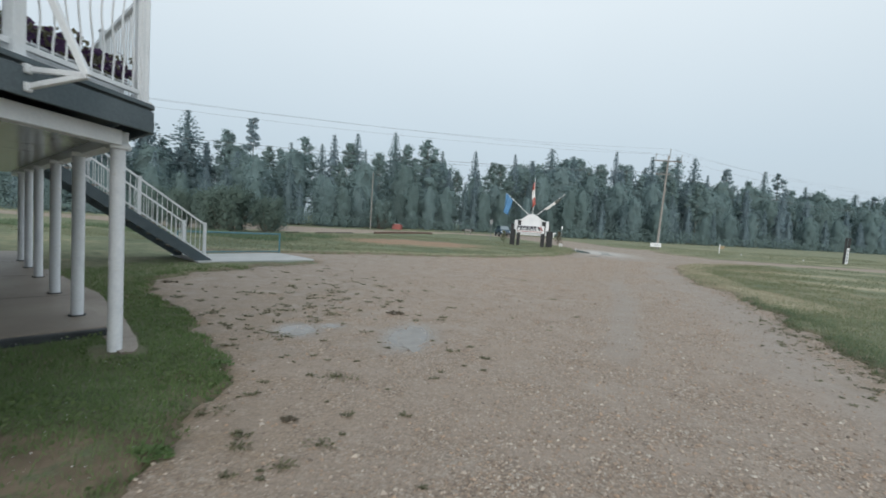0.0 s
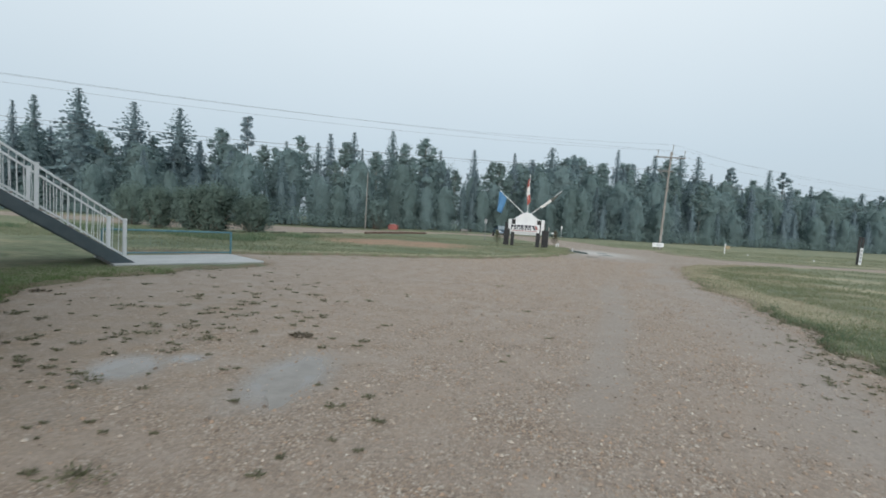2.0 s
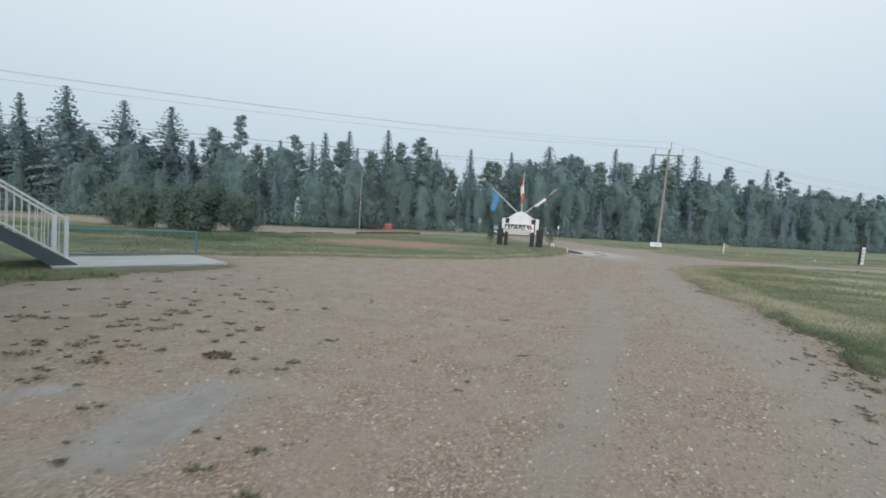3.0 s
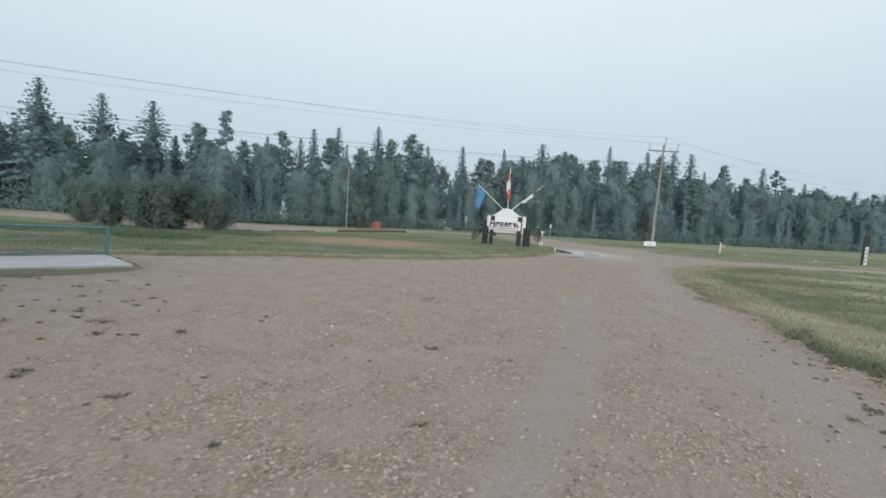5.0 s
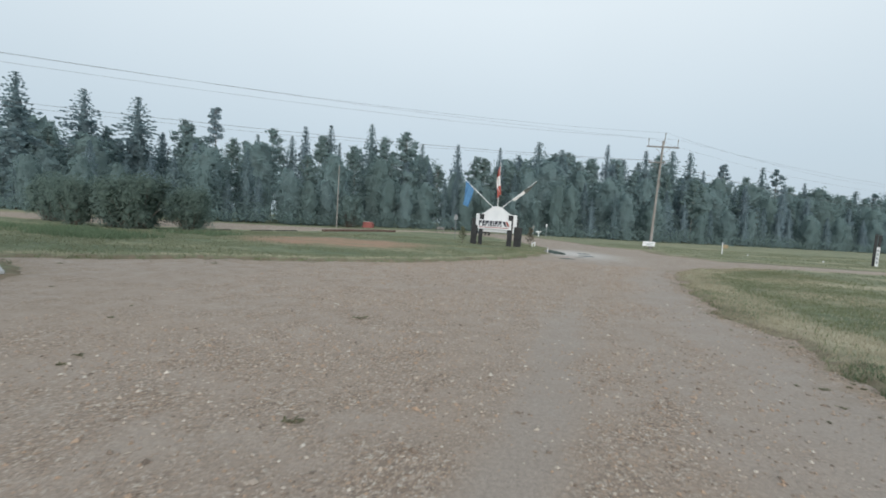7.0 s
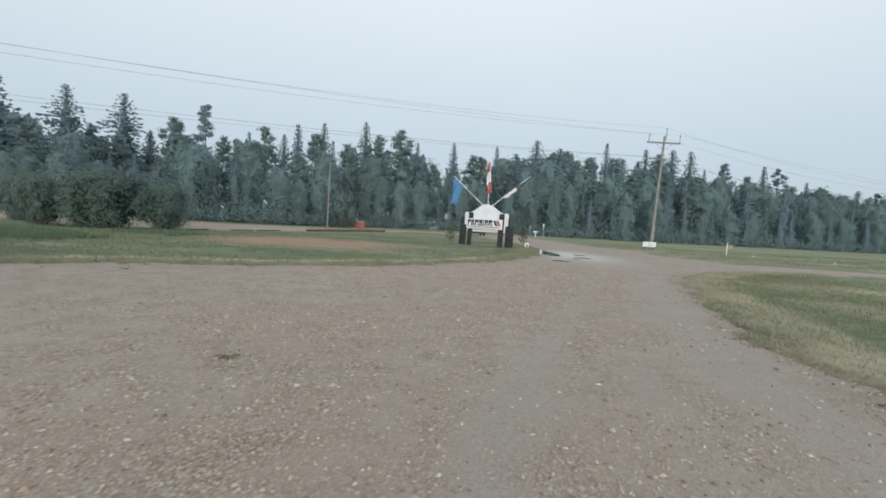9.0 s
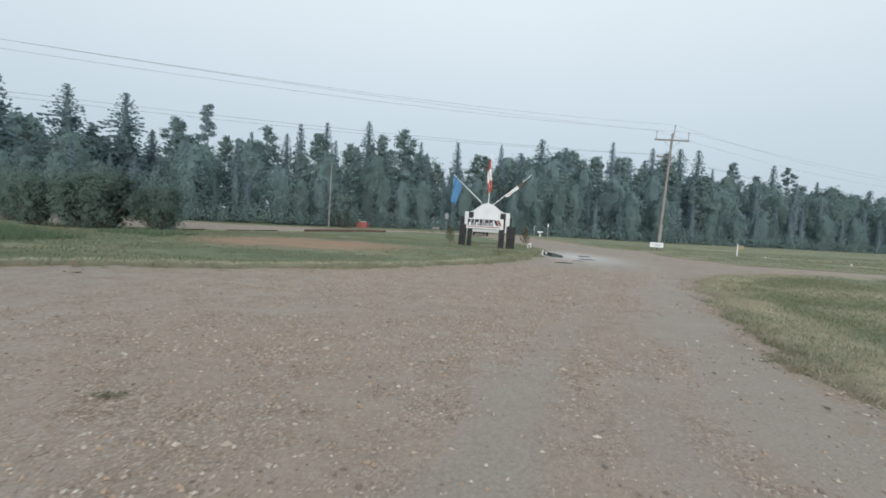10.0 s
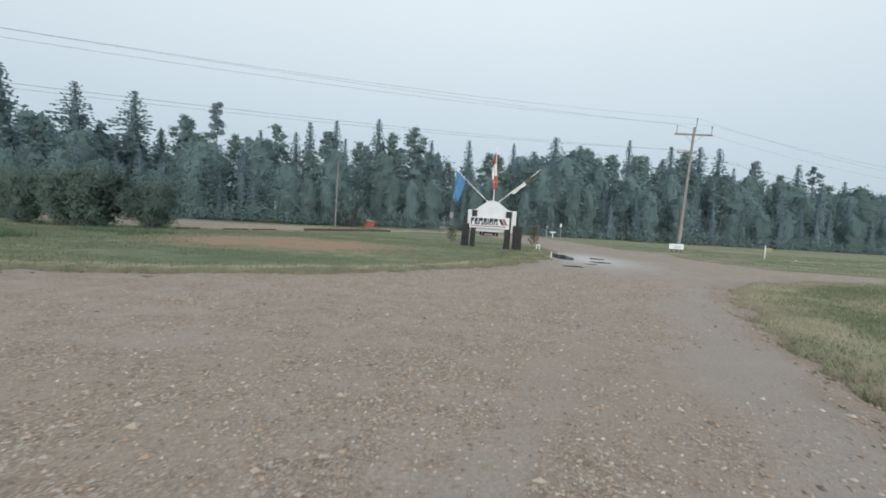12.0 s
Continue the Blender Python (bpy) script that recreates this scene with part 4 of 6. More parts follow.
def cloth(rows, cols, f, mat_of, name, parent, label):
    """A hanging flag: f(u, v) gives a point of the cloth, u along the hoist, v along the fly; one mesh a colour field."""
    first = None
    for key, (v0, v1), m in mat_of:
        s = Shape()
        n = max(2, int(cols * (v1 - v0)))
        pts = []
        for side in (0.0, 0.004):
            for i in range(rows + 1):
                for j in range(n + 1):
                    p = f(i / rows, v0 + (v1 - v0) * j / n)
                    pts.append((p[0], p[1] + side, p[2]))
        k = (rows + 1) * (n + 1)
        faces = []
        for i in range(rows):
            for j in range(n):
                a = i * (n + 1) + j
                faces.append([a, a + 1, a + n + 2, a + n + 1])
                faces.append([k + a, k + a + n + 1, k + a + n + 2, k + a + 1])
        s.add(pts, faces)
        part(key, s, m, parent, label)


def build_entrance_sign():
    e = thing("entrance_sign", SIGN, "white entrance sign with arched top on black timber posts", "sign")
    # board with a bell-shaped crest
    top = [(-0.18, 2.26)]
    for k in range(0, 25):
        t = k / 24
        x = 0.16 + 2.28 * t
        z = 2.26 + 0.57 * math.sin(math.pi * t) ** 1.55
        top.append((x, z))
    top.append((2.78, 2.26))
    outline = [(2.78, 1.45), (2.60, 1.42), (2.60, 1.0), (0.0, 1.0), (0.0, 1.42), (-0.18, 1.45)] + top
    part("board", Shape().prism(outline[::-1], 0.0, 0.05), M_SIGNWHITE, e, "white painted board with a bell-shaped crest", False)
    # black posts, two at each end with one before the board
    for x, w, y, z1, seed in ((-0.35, 0.40, 0.16, 1.93, 1), (0.22, 0.26, -0.085, 2.24, 2), (2.32, 0.30, -0.085, 2.22, 3), (2.72, 0.24, 0.16, 1.95, 4), (2.98, 0.30, 0.10, 1.42, 5)):
        ob = part("post", timber_post(w, 0.2, -0.3, z1, seed), M_BLACKWOOD, e, "black stained square timber post", False)
        ob.matrix_basis = pose(x, y, 0, 0, 1.6 if x < 2.5 else 0.8, 0)
    part("panel", Shape().box(0.04, 2.46, -0.225, -0.19, 1.20, 1.85, 0.008), M_SIGNWHITE, e, "white panel with dark blocks and a red line")
    y0, y1 = -0.236, -0.2255
    x = 0.12
    for k, w in enumerate((0.20, 0.19, 0.27, 0.20, 0.07, 0.23, 0.23)):
        s = Shape()
        if w < 0.1:
            s.box(x, x + w, y0, y1, 1.40, 1.79, 0.002)
        else:
            s.box(x, x + 0.08, y0, y1, 1.40, 1.79, 0.002)
            s.box(x + 0.081, x + w, y0, y1, 1.60 if k % 2 == 0 else 1.57, 1.79, 0.002)
            if k in (1, 2, 3, 5, 6):
                s.box(x + w - 0.085, x + w, y0, y1, 1.40, 1.55, 0.002)
        part("mark_block", s, M_NAVY, e, "plain dark block of the mark")
        x += w + 0.045
    for k, mat in enumerate((M_NAVY, M_RED)):
        xx = 1.83 + 0.2 * k
        part("slanting_bar", Shape().prism([(xx, 1.77), (xx + 0.16, 1.77), (xx + 0.34, 1.42), (xx + 0.18, 1.42)][::-1], y0, y1), mat, e, "", False)
    part("red_line", Shape().box(0.12, 2.28, y0, y1, 1.295, 1.35, 0.002), M_RED, e, "thin red line")
    # flag poles
    flags = (((1.03, 2.72), (-1.16, 4.63)), ((1.33, 2.72), (1.36, 5.95)), ((1.62, 2.72), (3.96, 4.64)))
    for a, b in flags:
        part("flag_pole", Shape().tube([(a[0], 0.07, a[1]), (b[0], 0.07, b[1])], [0.022, 0.016], 8), M_WHITE, e, "thin white flag pole")
    return e


build_entrance_sign()


def build_flags():
    # blue flag hanging limp from the slanting pole
    f = thing("blue_flag", SIGN, "plain blue flag hanging limp from a slanting pole", "flag", "flags on the sign")

    def hang(u, v):
        hx, hz = -1.14 + 0.62 * u, 4.60 - 0.54 * u
        fall = v * (1.45 + 0.25 * (1 - u))
        return (hx - 0.18 * v - 0.16 * u * v + 0.035 * math.sin(7 * u + 3 * v), 0.06 + 0.13 * math.sin(u * 8.5 + v * 2.0) * (0.25 + v * 0.75), hz - fall + 0.05 * math.sin(u * 5))
    cloth(12, 16, hang, (("cloth", (0.0, 1.0), M_FLAGBLUE),), "cloth", f, "")
    g = thing("striped_flag", SIGN, "red and white flag hanging in folds from an upright pole", "flag", "flags on the sign")

    def drop(u, v):
        z = 5.62 - 2.0 * v + 0.1 * math.sin(u * 3)
        w = 0.08 + 0.24 * math.sin(min(1.0, 0.15 + v * 1.05) * 2.6)
        return (1.38 - w * u * 0.95 + 0.10 * v - 0.05 * math.sin(9 * u + v * 4), 0.07 + 0.11 * math.sin(u * 9 + v * 3), z - 0.25 * u)
    cloth(10, 24, drop, (("red_field", (0.0, 0.33), M_FLAGRED), ("white_field", (0.33, 0.68), M_FLAGWHITE), ("red_field", (0.68, 1.0), M_FLAGRED)), "cloth", g, "")
    h = thing("dark_flag", SIGN, "dark flag with a pale edge rolled along a slanting pole", "flag", "flags on the sign")

    def roll(u, v):
        k = v
        px, pz = 3.92 - 1.55 * k, 4.60 - 1.22 * k
        droop = (0.12 + 0.16 * math.sin(3.0 * k)) * u
        return (px + 0.06 * math.sin(v * 11 + u * 4), 0.06 + 0.07 * math.sin(u * 7 + v * 9), pz - droop - 0.02)
    cloth(8, 22, roll, (("dark_field", (0.0, 0.5), M_FLAGDARK), ("pale_field", (0.5, 1.0), M_FLAGWHITE)), "cloth", h, "")


build_flags()


# ---- parked vehicle ----
def build_car():
    c = thing("parked_car", pose(1.9, 74.0, 0, 0, 0, 10), "dark blue sport utility vehicle parked facing the yard", "car")
    # sections from the nose (y = 0) to the tail, half width, belt and roof heights
    s = Shape()
    secs = [(0.0, 0.80, 0.45, 0.78), (0.12, 0.90, 0.32, 0.98), (0.9, 0.95, 0.28, 1.10), (1.25, 0.95, 0.28, 1.12), (3.9, 0.95, 0.28, 1.12), (4.55, 0.92, 0.32, 1.10), (4.65, 0.84, 0.45, 1.0)]
    ring = []
    for y, w, lo, hi in secs:
        ring += [(-w * 0.94, y, lo), (-w, y, (lo + hi) / 2), (-w * 0.95, y, hi - 0.05), (-w * 0.82, y, hi), (w * 0.82, y, hi), (w * 0.95, y, hi - 0.05), (w, y, (lo + hi) / 2), (w * 0.94, y, lo)]
    n = len(secs)
    faces = [[i * 8 + k, i * 8 + (k + 1) % 8, i * 8 + 8 + (k + 1) % 8, i * 8 + 8 + k] for i in range(n - 1) for k in range(8)] + [list(range(8))[::-1], [(n - 1) * 8 + k for k in range(8)]]
    body = part("body", s.add(ring, faces), M_CARBLUE, c, "dark blue painted body")
    s = Shape().add([(-0.80, 1.05, 1.1), (0.80, 1.05, 1.1), (0.80, 4.4, 1.1), (-0.80, 4.4, 1.1), (-0.66, 1.75, 1.72), (0.66, 1.75, 1.72), (0.66, 4.1, 1.72), (-0.66, 4.1, 1.72)],
                    [[0, 1, 5, 4], [1, 2, 6, 5], [2, 3, 7, 6], [3, 0, 4, 7], [4, 5, 6, 7]])
    part("cabin", s, M_CARBLUE, c, "", False)
    s = Shape().add([(-0.72, 1.075, 1.14), (0.72, 1.075, 1.14), (0.62, 1.655, 1.66), (-0.62, 1.655, 1.66)], [[0, 1, 2, 3]])
    s.add([(-0.72, 1.055, 1.15), (0.72, 1.055, 1.15), (0.62, 1.635, 1.67), (-0.62, 1.635, 1.67)], [[0, 1, 2, 3]])
    part("windscreen", s, M_SKYGLASS, c, "windscreen reflecting the sky", False)
    for sx in (-1, 1):
        s = Shape().add([(sx * 0.792, 1.35, 1.15), (sx * 0.792, 4.1, 1.15), (sx * 0.69, 3.95, 1.64), (sx * 0.69, 1.85, 1.64)], [[0, 1, 2, 3]])
        part("side_window", s, M_GLASS, c, "", False)
        part("headlight", Shape().box(sx * 0.66 - 0.16, sx * 0.66 + 0.16, -0.02, 0.12, 0.74, 0.88, 0.03), M_LAMP, c)
        part("mirror", Shape().box(sx * 1.02 - 0.1, sx * 1.02 + 0.1, 1.38, 1.50, 1.10, 1.25, 0.03), M_CARBLUE, c)
        for y in (0.9, 3.75):
            wheel = part("wheel", Shape().tube([(sx * 0.96 - 0.11, y, 0.36), (sx * 0.96 + 0.11, y, 0.36)], 0.36, 22), M_TYRE, c, "black tyre")
            part("rim", Shape().tube([(sx * 0.96 - 0.118, y, 0.36), (sx * 0.96 + 0.118, y, 0.36)], 0.22, 16), M_STEEL, wheel)
    part("grille", Shape().box(-0.42, 0.42, -0.03, 0.03, 0.70, 0.86, 0.02), M_TYRE, c)
    part("bumper", Shape().box(-0.86, 0.86, -0.08, 0.10, 0.38, 0.60, 0.05), M_DARKTIMBER, c)
    return c


# paler than the side windows: reflected sky is put into the base colour
M_SKYGLASS = plain("sky_toned_windscreen_glass", (0.18, 0.22, 0.24), 0.08)
build_car()


def build_bin():
    b = thing("red_bin", pose(-18.6, 87.0, -0.28, 0, 0, -6) @ Matrix.Scale(0.8, 4), "red steel waste bin with a sloped lid on gravel", "waste bin")
    s = Shape().prism([(-1.1, 0.12), (1.1, 0.12), (1.15, 1.15), (0.7, 1.45), (-0.75, 1.45), (-1.15, 1.15)][::-1], -0.7, 0.7)
    part("body", s, M_RED, b, "", False)
    part("lid", Shape().box(-0.72, 0.72, -0.74, 0.74, 1.452, 1.52, 0.02), M_SIGNWHITE, b, "pale lid")
    for x in (-0.9, -0.3, 0.3, 0.9):
        part("rib", Shape().box(x - 0.05, x + 0.05, -0.76, -0.701, 0.15, 1.1, 0.01), M_RED, b)
    for x in (-0.8, 0.8):
        part("skid", Shape().box(x - 0.1, x + 0.1, -0.65, 0.65, -0.06, 0.118, 0.01), M_DARKTIMBER, b)
    return b


build_bin()


def log(a, b, w, h, mat, label):
    a, b = [Vector((*p, float(relief(np.array(float(p[0])), np.array(float(p[1])))))) for p in (a, b)]
    z = Vector((0, 0, h / 2 - 0.05))
    m = Matrix.Translation(a)
    return solid("kerb_timber", Shape().bar(z, b - a + z, w, h, 0.02), mat, m, label, "timber", "edging timbers")


for k in range(4):
    a, b = Vector((-14.3, 51.6)), Vector((-8.6, 60.3))
    log(a.lerp(b, k / 4 + 0.004), a.lerp(b, (k + 1) / 4 - 0.004), 0.26, 0.34, M_TIMBER, "reddish-brown squared timber laid along the lot edge")
log((-22.4, 46.1), (-22.0, 48.3), 0.26, 0.24, M_DARKTIMBER, "dark squared timber lying in the lawn")
log((-20.3, 49.0), (-18.6, 50.0), 0.26, 0.22, M_DARKTIMBER, "dark squared timber lying in the lawn")
log((-18.4, 50.1), (-16.7, 51.2), 0.26, 0.22, M_DARKTIMBER, "dark squared timber lying in the lawn")


def build_street_sign():
    s = thing("road_sign", pose(-0.93, 49.0, 0, 0, 0, 4), "grey back of a small road sign on a steel post", "sign")
    part("post", Shape().tube([(0, 0, -0.2), (0, 0, 2.3)], 0.03, 8), M_DULLSTEEL, s)
    part("plate", Shape().box(-0.14, 0.14, -0.045, -0.033, 1.80, 2.25, 0.004), M_DULLSTEEL, s)
    return s


def build_bench():
    b = thing("picnic_bench", pose(-4.1, 70.0, 0, 0, 0, 6), "weathered pale timber bench on the lawn", "bench")
    part("seat", Shape().box(-0.5, 0.5, -0.16, 0.16, 0.44, 0.49, 0.006), M_GREYWOOD, b)
    part("backrest", Shape().box(-0.5, 0.5, 0.15, 0.18, 0.62, 0.86, 0.006), M_GREYWOOD, b)
    for x in (-0.42, 0.42):
        part("leg", Shape().box(x - 0.04, x + 0.04, 0.1, 0.148, -0.1, 0.84, 0.004), M_GREYWOOD, b)
        part("leg", Shape().box(x - 0.04, x + 0.04, -0.14, -0.09, -0.1, 0.438, 0.004), M_GREYWOOD, b)
    return b


def build_tee_marker():
    t = thing("tee_marker", pose(11.6, 88.0, 0), "white wooden marker shaped like a T on the verge", "marker")
    part("post", Shape().box(-0.07, 0.07, -0.05, 0.05, -0.1, 0.8, 0.01), M_SIGNWHITE, t)
    part("crossbar", Shape().box(-0.45, 0.45, -0.06, 0.06, 0.804, 0.98, 0.01), M_SIGNWHITE, t)
    return t


def build_reflector(at, h, mat, label):
    r = thing("marker_post", at, label, "marker", "roadside markers")
    part("post", Shape().tube([(0, 0, -0.2), (0, 0, h)], 0.035, 8), M_STEEL, r)
    part("plate", Shape().box(-0.1, 0.1, -0.05, -0.037, h - 0.5, h, 0.004), mat, r)
    return r


build_street_sign()
build_bench()
build_tee_marker()
build_reflector(pose(11.75, 80.0, 0), 2.25, M_SIGNWHITE, "slim steel post with a white reflector plate")
build_reflector(pose(10.2, 84.0, 0), 1.9, M_GREYWOOD, "slim post with a weathered plate at the drive")


def build_yellow_marker():
    p = thing("flag_marker", pose(24.2, 52.4, 0, 0, 0, -20), "white stake with a faded yellow tag in the lawn", "marker")
    part("stake", Shape().box(-0.04, 0.04, -0.04, 0.04, -0.2, 1.12, 0.01), M_SIGNWHITE, p)
    part("tag", Shape().box(0.042, 0.45, -0.02, 0.0, 0.58, 0.92, 0.01), M_YELLOW, p, "faded yellow tag")
    return p


build_yellow_marker()


def build_dark_post():
    p = thing("dark_gate_post", pose(31.2, 44.5, 0, 0, 1.5, -30), "tall dark timber posts with a white upright number board", "sign post")
    for x, h in ((-0.10, 2.46), (0.11, 2.42)):
        ob = part("post", timber_post(0.16, 0.16, -0.3, h, int(h * 100)), M_BLACKWOOD, p, "black square timber post", False)
        ob.matrix_basis = pose(x, 0, 0)
    part("board", Shape().box(-0.02, 0.17, -0.15, -0.115, 0.05, 1.5, 0.006), M_SIGNWHITE, p, "narrow white board")
    for k in range(4):
        part("writing_bar", Shape().box(0.02, 0.13, -0.157, -0.1505, 0.25 + 0.3 * k, 0.44 + 0.3 * k, 0.001), M_BARS, p)
    return p


build_dark_post()


def stake(x, y, h, w, label):
    return solid("white_stake", Shape().box(-w / 2, w / 2, -0.03, 0.03, -0.1, h, 0.006), M_SIGNWHITE, pose(x, y, 0, 2, 1, 0), label, "stake", "lawn stakes")


stake(5.5, 36.0, 0.28, 0.05, "short white stake at the corner of the drive")
stake(29.0, 46.5, 0.14, 0.12, "low white marker in the lawn")
stake(26.3, 52.0, 0.13, 0.09, "low white marker in the lawn")
low = thing("garden_marker", pose(5.35, 42.5, 0), "small white two-legged marker beside the shrub", "marker")
part("plate", Shape().box(-0.10, 0.2, -0.02, 0.02, 0.30, 0.38, 0.004), M_SIGNWHITE, low)
part("leg", Shape().box(-0.06, 0.0, -0.015, 0.015, -0.1, 0.298, 0.004), M_SIGNWHITE, low)
part("leg", Shape().box(0.14, 0.19, -0.015, 0.015, -0.1, 0.298, 0.004), M_SIGNWHITE, low)


# ---- trees ----
def limb(s, a, b, r0, r1, bend, rng, n=5):
    a, b = np.array(a, float), np.array(b, float)
    k = rng.normal(size=3) * bend
    pts = [tuple(a + (b - a) * t + k * math.sin(t * 3.1416)) for t in np.linspace(0, 1, n)]
    s.tube(pts, [r0 + (r1 - r0) * t for t in np.linspace(0, 1, n)], 4, cap=False)
    return pts


def crown_mesh(corners, way, mat, inner, dense):
    """Leaf sprays round a dense ragged inner mass of foliage; inner: lists of points and faces."""
    verts, faces, looks = inner
    n = len(corners)
    true = np.cross(corners[:, 1] - corners[:, 0], corners[:, 2] - corners[:, 0])
    wrong = (true * way).sum(axis=1) < 0
    corners[wrong] = corners[wrong][:, ::-1]
    me = bpy.data.meshes.new("crown")
    me.from_pydata(corners.reshape(-1, 3).tolist() + list(verts), [], np.arange(n * 4).reshape(n, 4).tolist() + [[q + n * 4 for q in f] for f in faces])
    me.materials.append(mat)
    me.materials.append(dense)
    me.polygons.foreach_set("material_index", [0] * n + [1] * len(faces))
    me.polygons.foreach_set("use_smooth", [True] * (n + len(faces)))
    look_out = way / (np.linalg.norm(way, axis=1, keepdims=True) + 1e-9)
    me.normals_split_custom_set_from_vertices(np.repeat(look_out, 4, axis=0).tolist() + list(looks))
    return me


def out_looks(verts):
    """Ways out of a crown, a little upwards, at its points."""
    return [tuple(Vector((x, y, 0.1 + 0.7 * math.hypot(x, y))).normalized()) for x, y, z in verts]


def inner_cone(rng, rings, sides=11):
    """A ragged cone through rings of (z, radius)."""
    verts, faces = [], []
    for z, q in rings:
        for k in range(sides):
            a = 6.28319 * (k + rng.uniform(-0.35, 0.35)) / sides
            w = q * rng.uniform(0.84, 1.1)
            verts.append((math.cos(a) * w, math.sin(a) * w, z + rng.uniform(-0.25, 0.25)))
    for i in range(len(rings) - 1):
        for k in range(sides):
            a, b = i * sides + k, i * sides + (k + 1) % sides
            faces.append([a, b, b + sides, a + sides])
    return verts, faces, out_looks(verts)


GOLD = 1.618034
ICO_V = [(-1, GOLD, 0), (1, GOLD, 0), (-1, -GOLD, 0), (1, -GOLD, 0), (0, -1, GOLD), (0, 1, GOLD), (0, -1, -GOLD), (0, 1, -GOLD), (GOLD, 0, -1), (GOLD, 0, 1), (-GOLD, 0, -1), (-GOLD, 0, 1)]
ICO_F = [(0, 11, 5), (0, 5, 1), (0, 1, 7), (0, 7, 10), (0, 10, 11), (1, 5, 9), (5, 11, 4), (11, 10, 2), (10, 7, 6), (7, 1, 8), (3, 9, 4), (3, 4, 2), (3, 2, 6), (3, 6, 8), (3, 8, 9), (4, 9, 5), (2, 4, 11), (6, 2, 10), (8, 6, 7), (9, 8, 1)]


def inner_clump(rng, inner, c, rad, squash):
    """Adds the dense heart of one clump, a ragged lump, to the inner mass."""
    verts, faces, looks = inner
    base = len(verts)
    turn = Matrix.Rotation(rng.uniform(0, 6.283), 3, Vector(rng.normal(size=3)))
    for v in ICO_V:
        p = turn @ Vector(v) / 1.902 * rad * rng.uniform(0.7, 1.12)
        verts.append((c[0] + p.x, c[1] + p.y, c[2] + p.z * squash))
        looks.append(tuple((p.normalized() + Vector((0, 0, 0.5))).normalized()))
    faces.extend([base + q for q in f] for f in ICO_F)


def spruce_data(seed, h=20.0, r=2.3, start=0.08, gap=0.0, ragged=0.25, step=0.62, spray=0.6, heart=0.52):
    """Trunk and crown meshes of a spruce: tiers of flat boughs that droop below and lift near the tip, with gaps between them."""
    rng = np.random.RandomState(seed)
    trunk = Shape().tube([(0, 0, -0.3), (0.05, 0, h * 0.5), (0.0, 0.05, h * 0.99)], [0.012 * h, 0.007 * h, 0.012], 8)
    cs, al, sz, out, rings = [], [], [], [], []
    z = h * start
    lopside = rng.uniform(0, 6.283)
    while z < h * 0.985:
        t = (z / h - start) / (1 - start)
        reach = r * (1 - t) ** 0.74 * (0.7 + 0.3 * min(1, t * 5 + 0.2)) + 0.1
        reach *= rng.uniform(1 - ragged, 1 + ragged * 0.5)
        rings.append((z - 0.1 * reach, reach * heart * (1 if t < 0.5 else 1 - 1.5 * (t - 0.5))))
        count = int(7 + 4 * (1 - t))
        first = rng.uniform(0, 6.283)
        for b in range(count):
            if rng.uniform() < gap:
                continue
            a = first + 6.283 * (b + rng.uniform(-0.35, 0.35)) / count
            ln = reach * rng.uniform(1 - 1.3 * ragged, 1 + ragged) * (1 + 0.14 * math.cos(a - lopside))
            d = np.array([math.cos(a), math.sin(a), 0.0])
            side = np.array([-d[1], d[0], 0.0])
            rise = rng.uniform(-0.30, -0.05) + 0.75 * max(0.0, t - 0.45)
            for q in np.linspace(0.3, 1, max(2, int(ln / (0.66 * spray)))):
                fan = (0.30 * ln * (1.05 - q) + 0.10) * (1 if ln > 0.5 else 0.3)
                for _ in range(2):
                    c = d * ln * q + side * rng.uniform(-fan, fan) + np.array([0, 0, z + ln * (rise * q - 0.12 * q * q)]) + rng.normal(size=3) * 0.06
                    cs.append(c)
                    al.append(d + side * rng.uniform(-0.6, 0.6) + np.array([0, 0, -0.25 + 0.6 * t]))
                    sz.append(spray * rng.uniform(0.7, 1.3) * (0.45 + 0.55 * min(1, (1 - t) * 3)))
                    out.append(d + np.array([0, 0, 0.7]) + rng.normal(size=3) * 0.15)
        z += step * (0.50 + 0.5 * (1 - t))
    cs, al, sz, out = np.array(cs), np.array(al), np.array(sz), np.array(out)
    return trunk.mesh("trunk", M_BARK), crown_mesh(leaves(rng, cs, sz, al, 0.72, 0, out), out, M_HAZESPRUCE, inner_cone(rng, rings), M_HAZESPRUCEHEART)


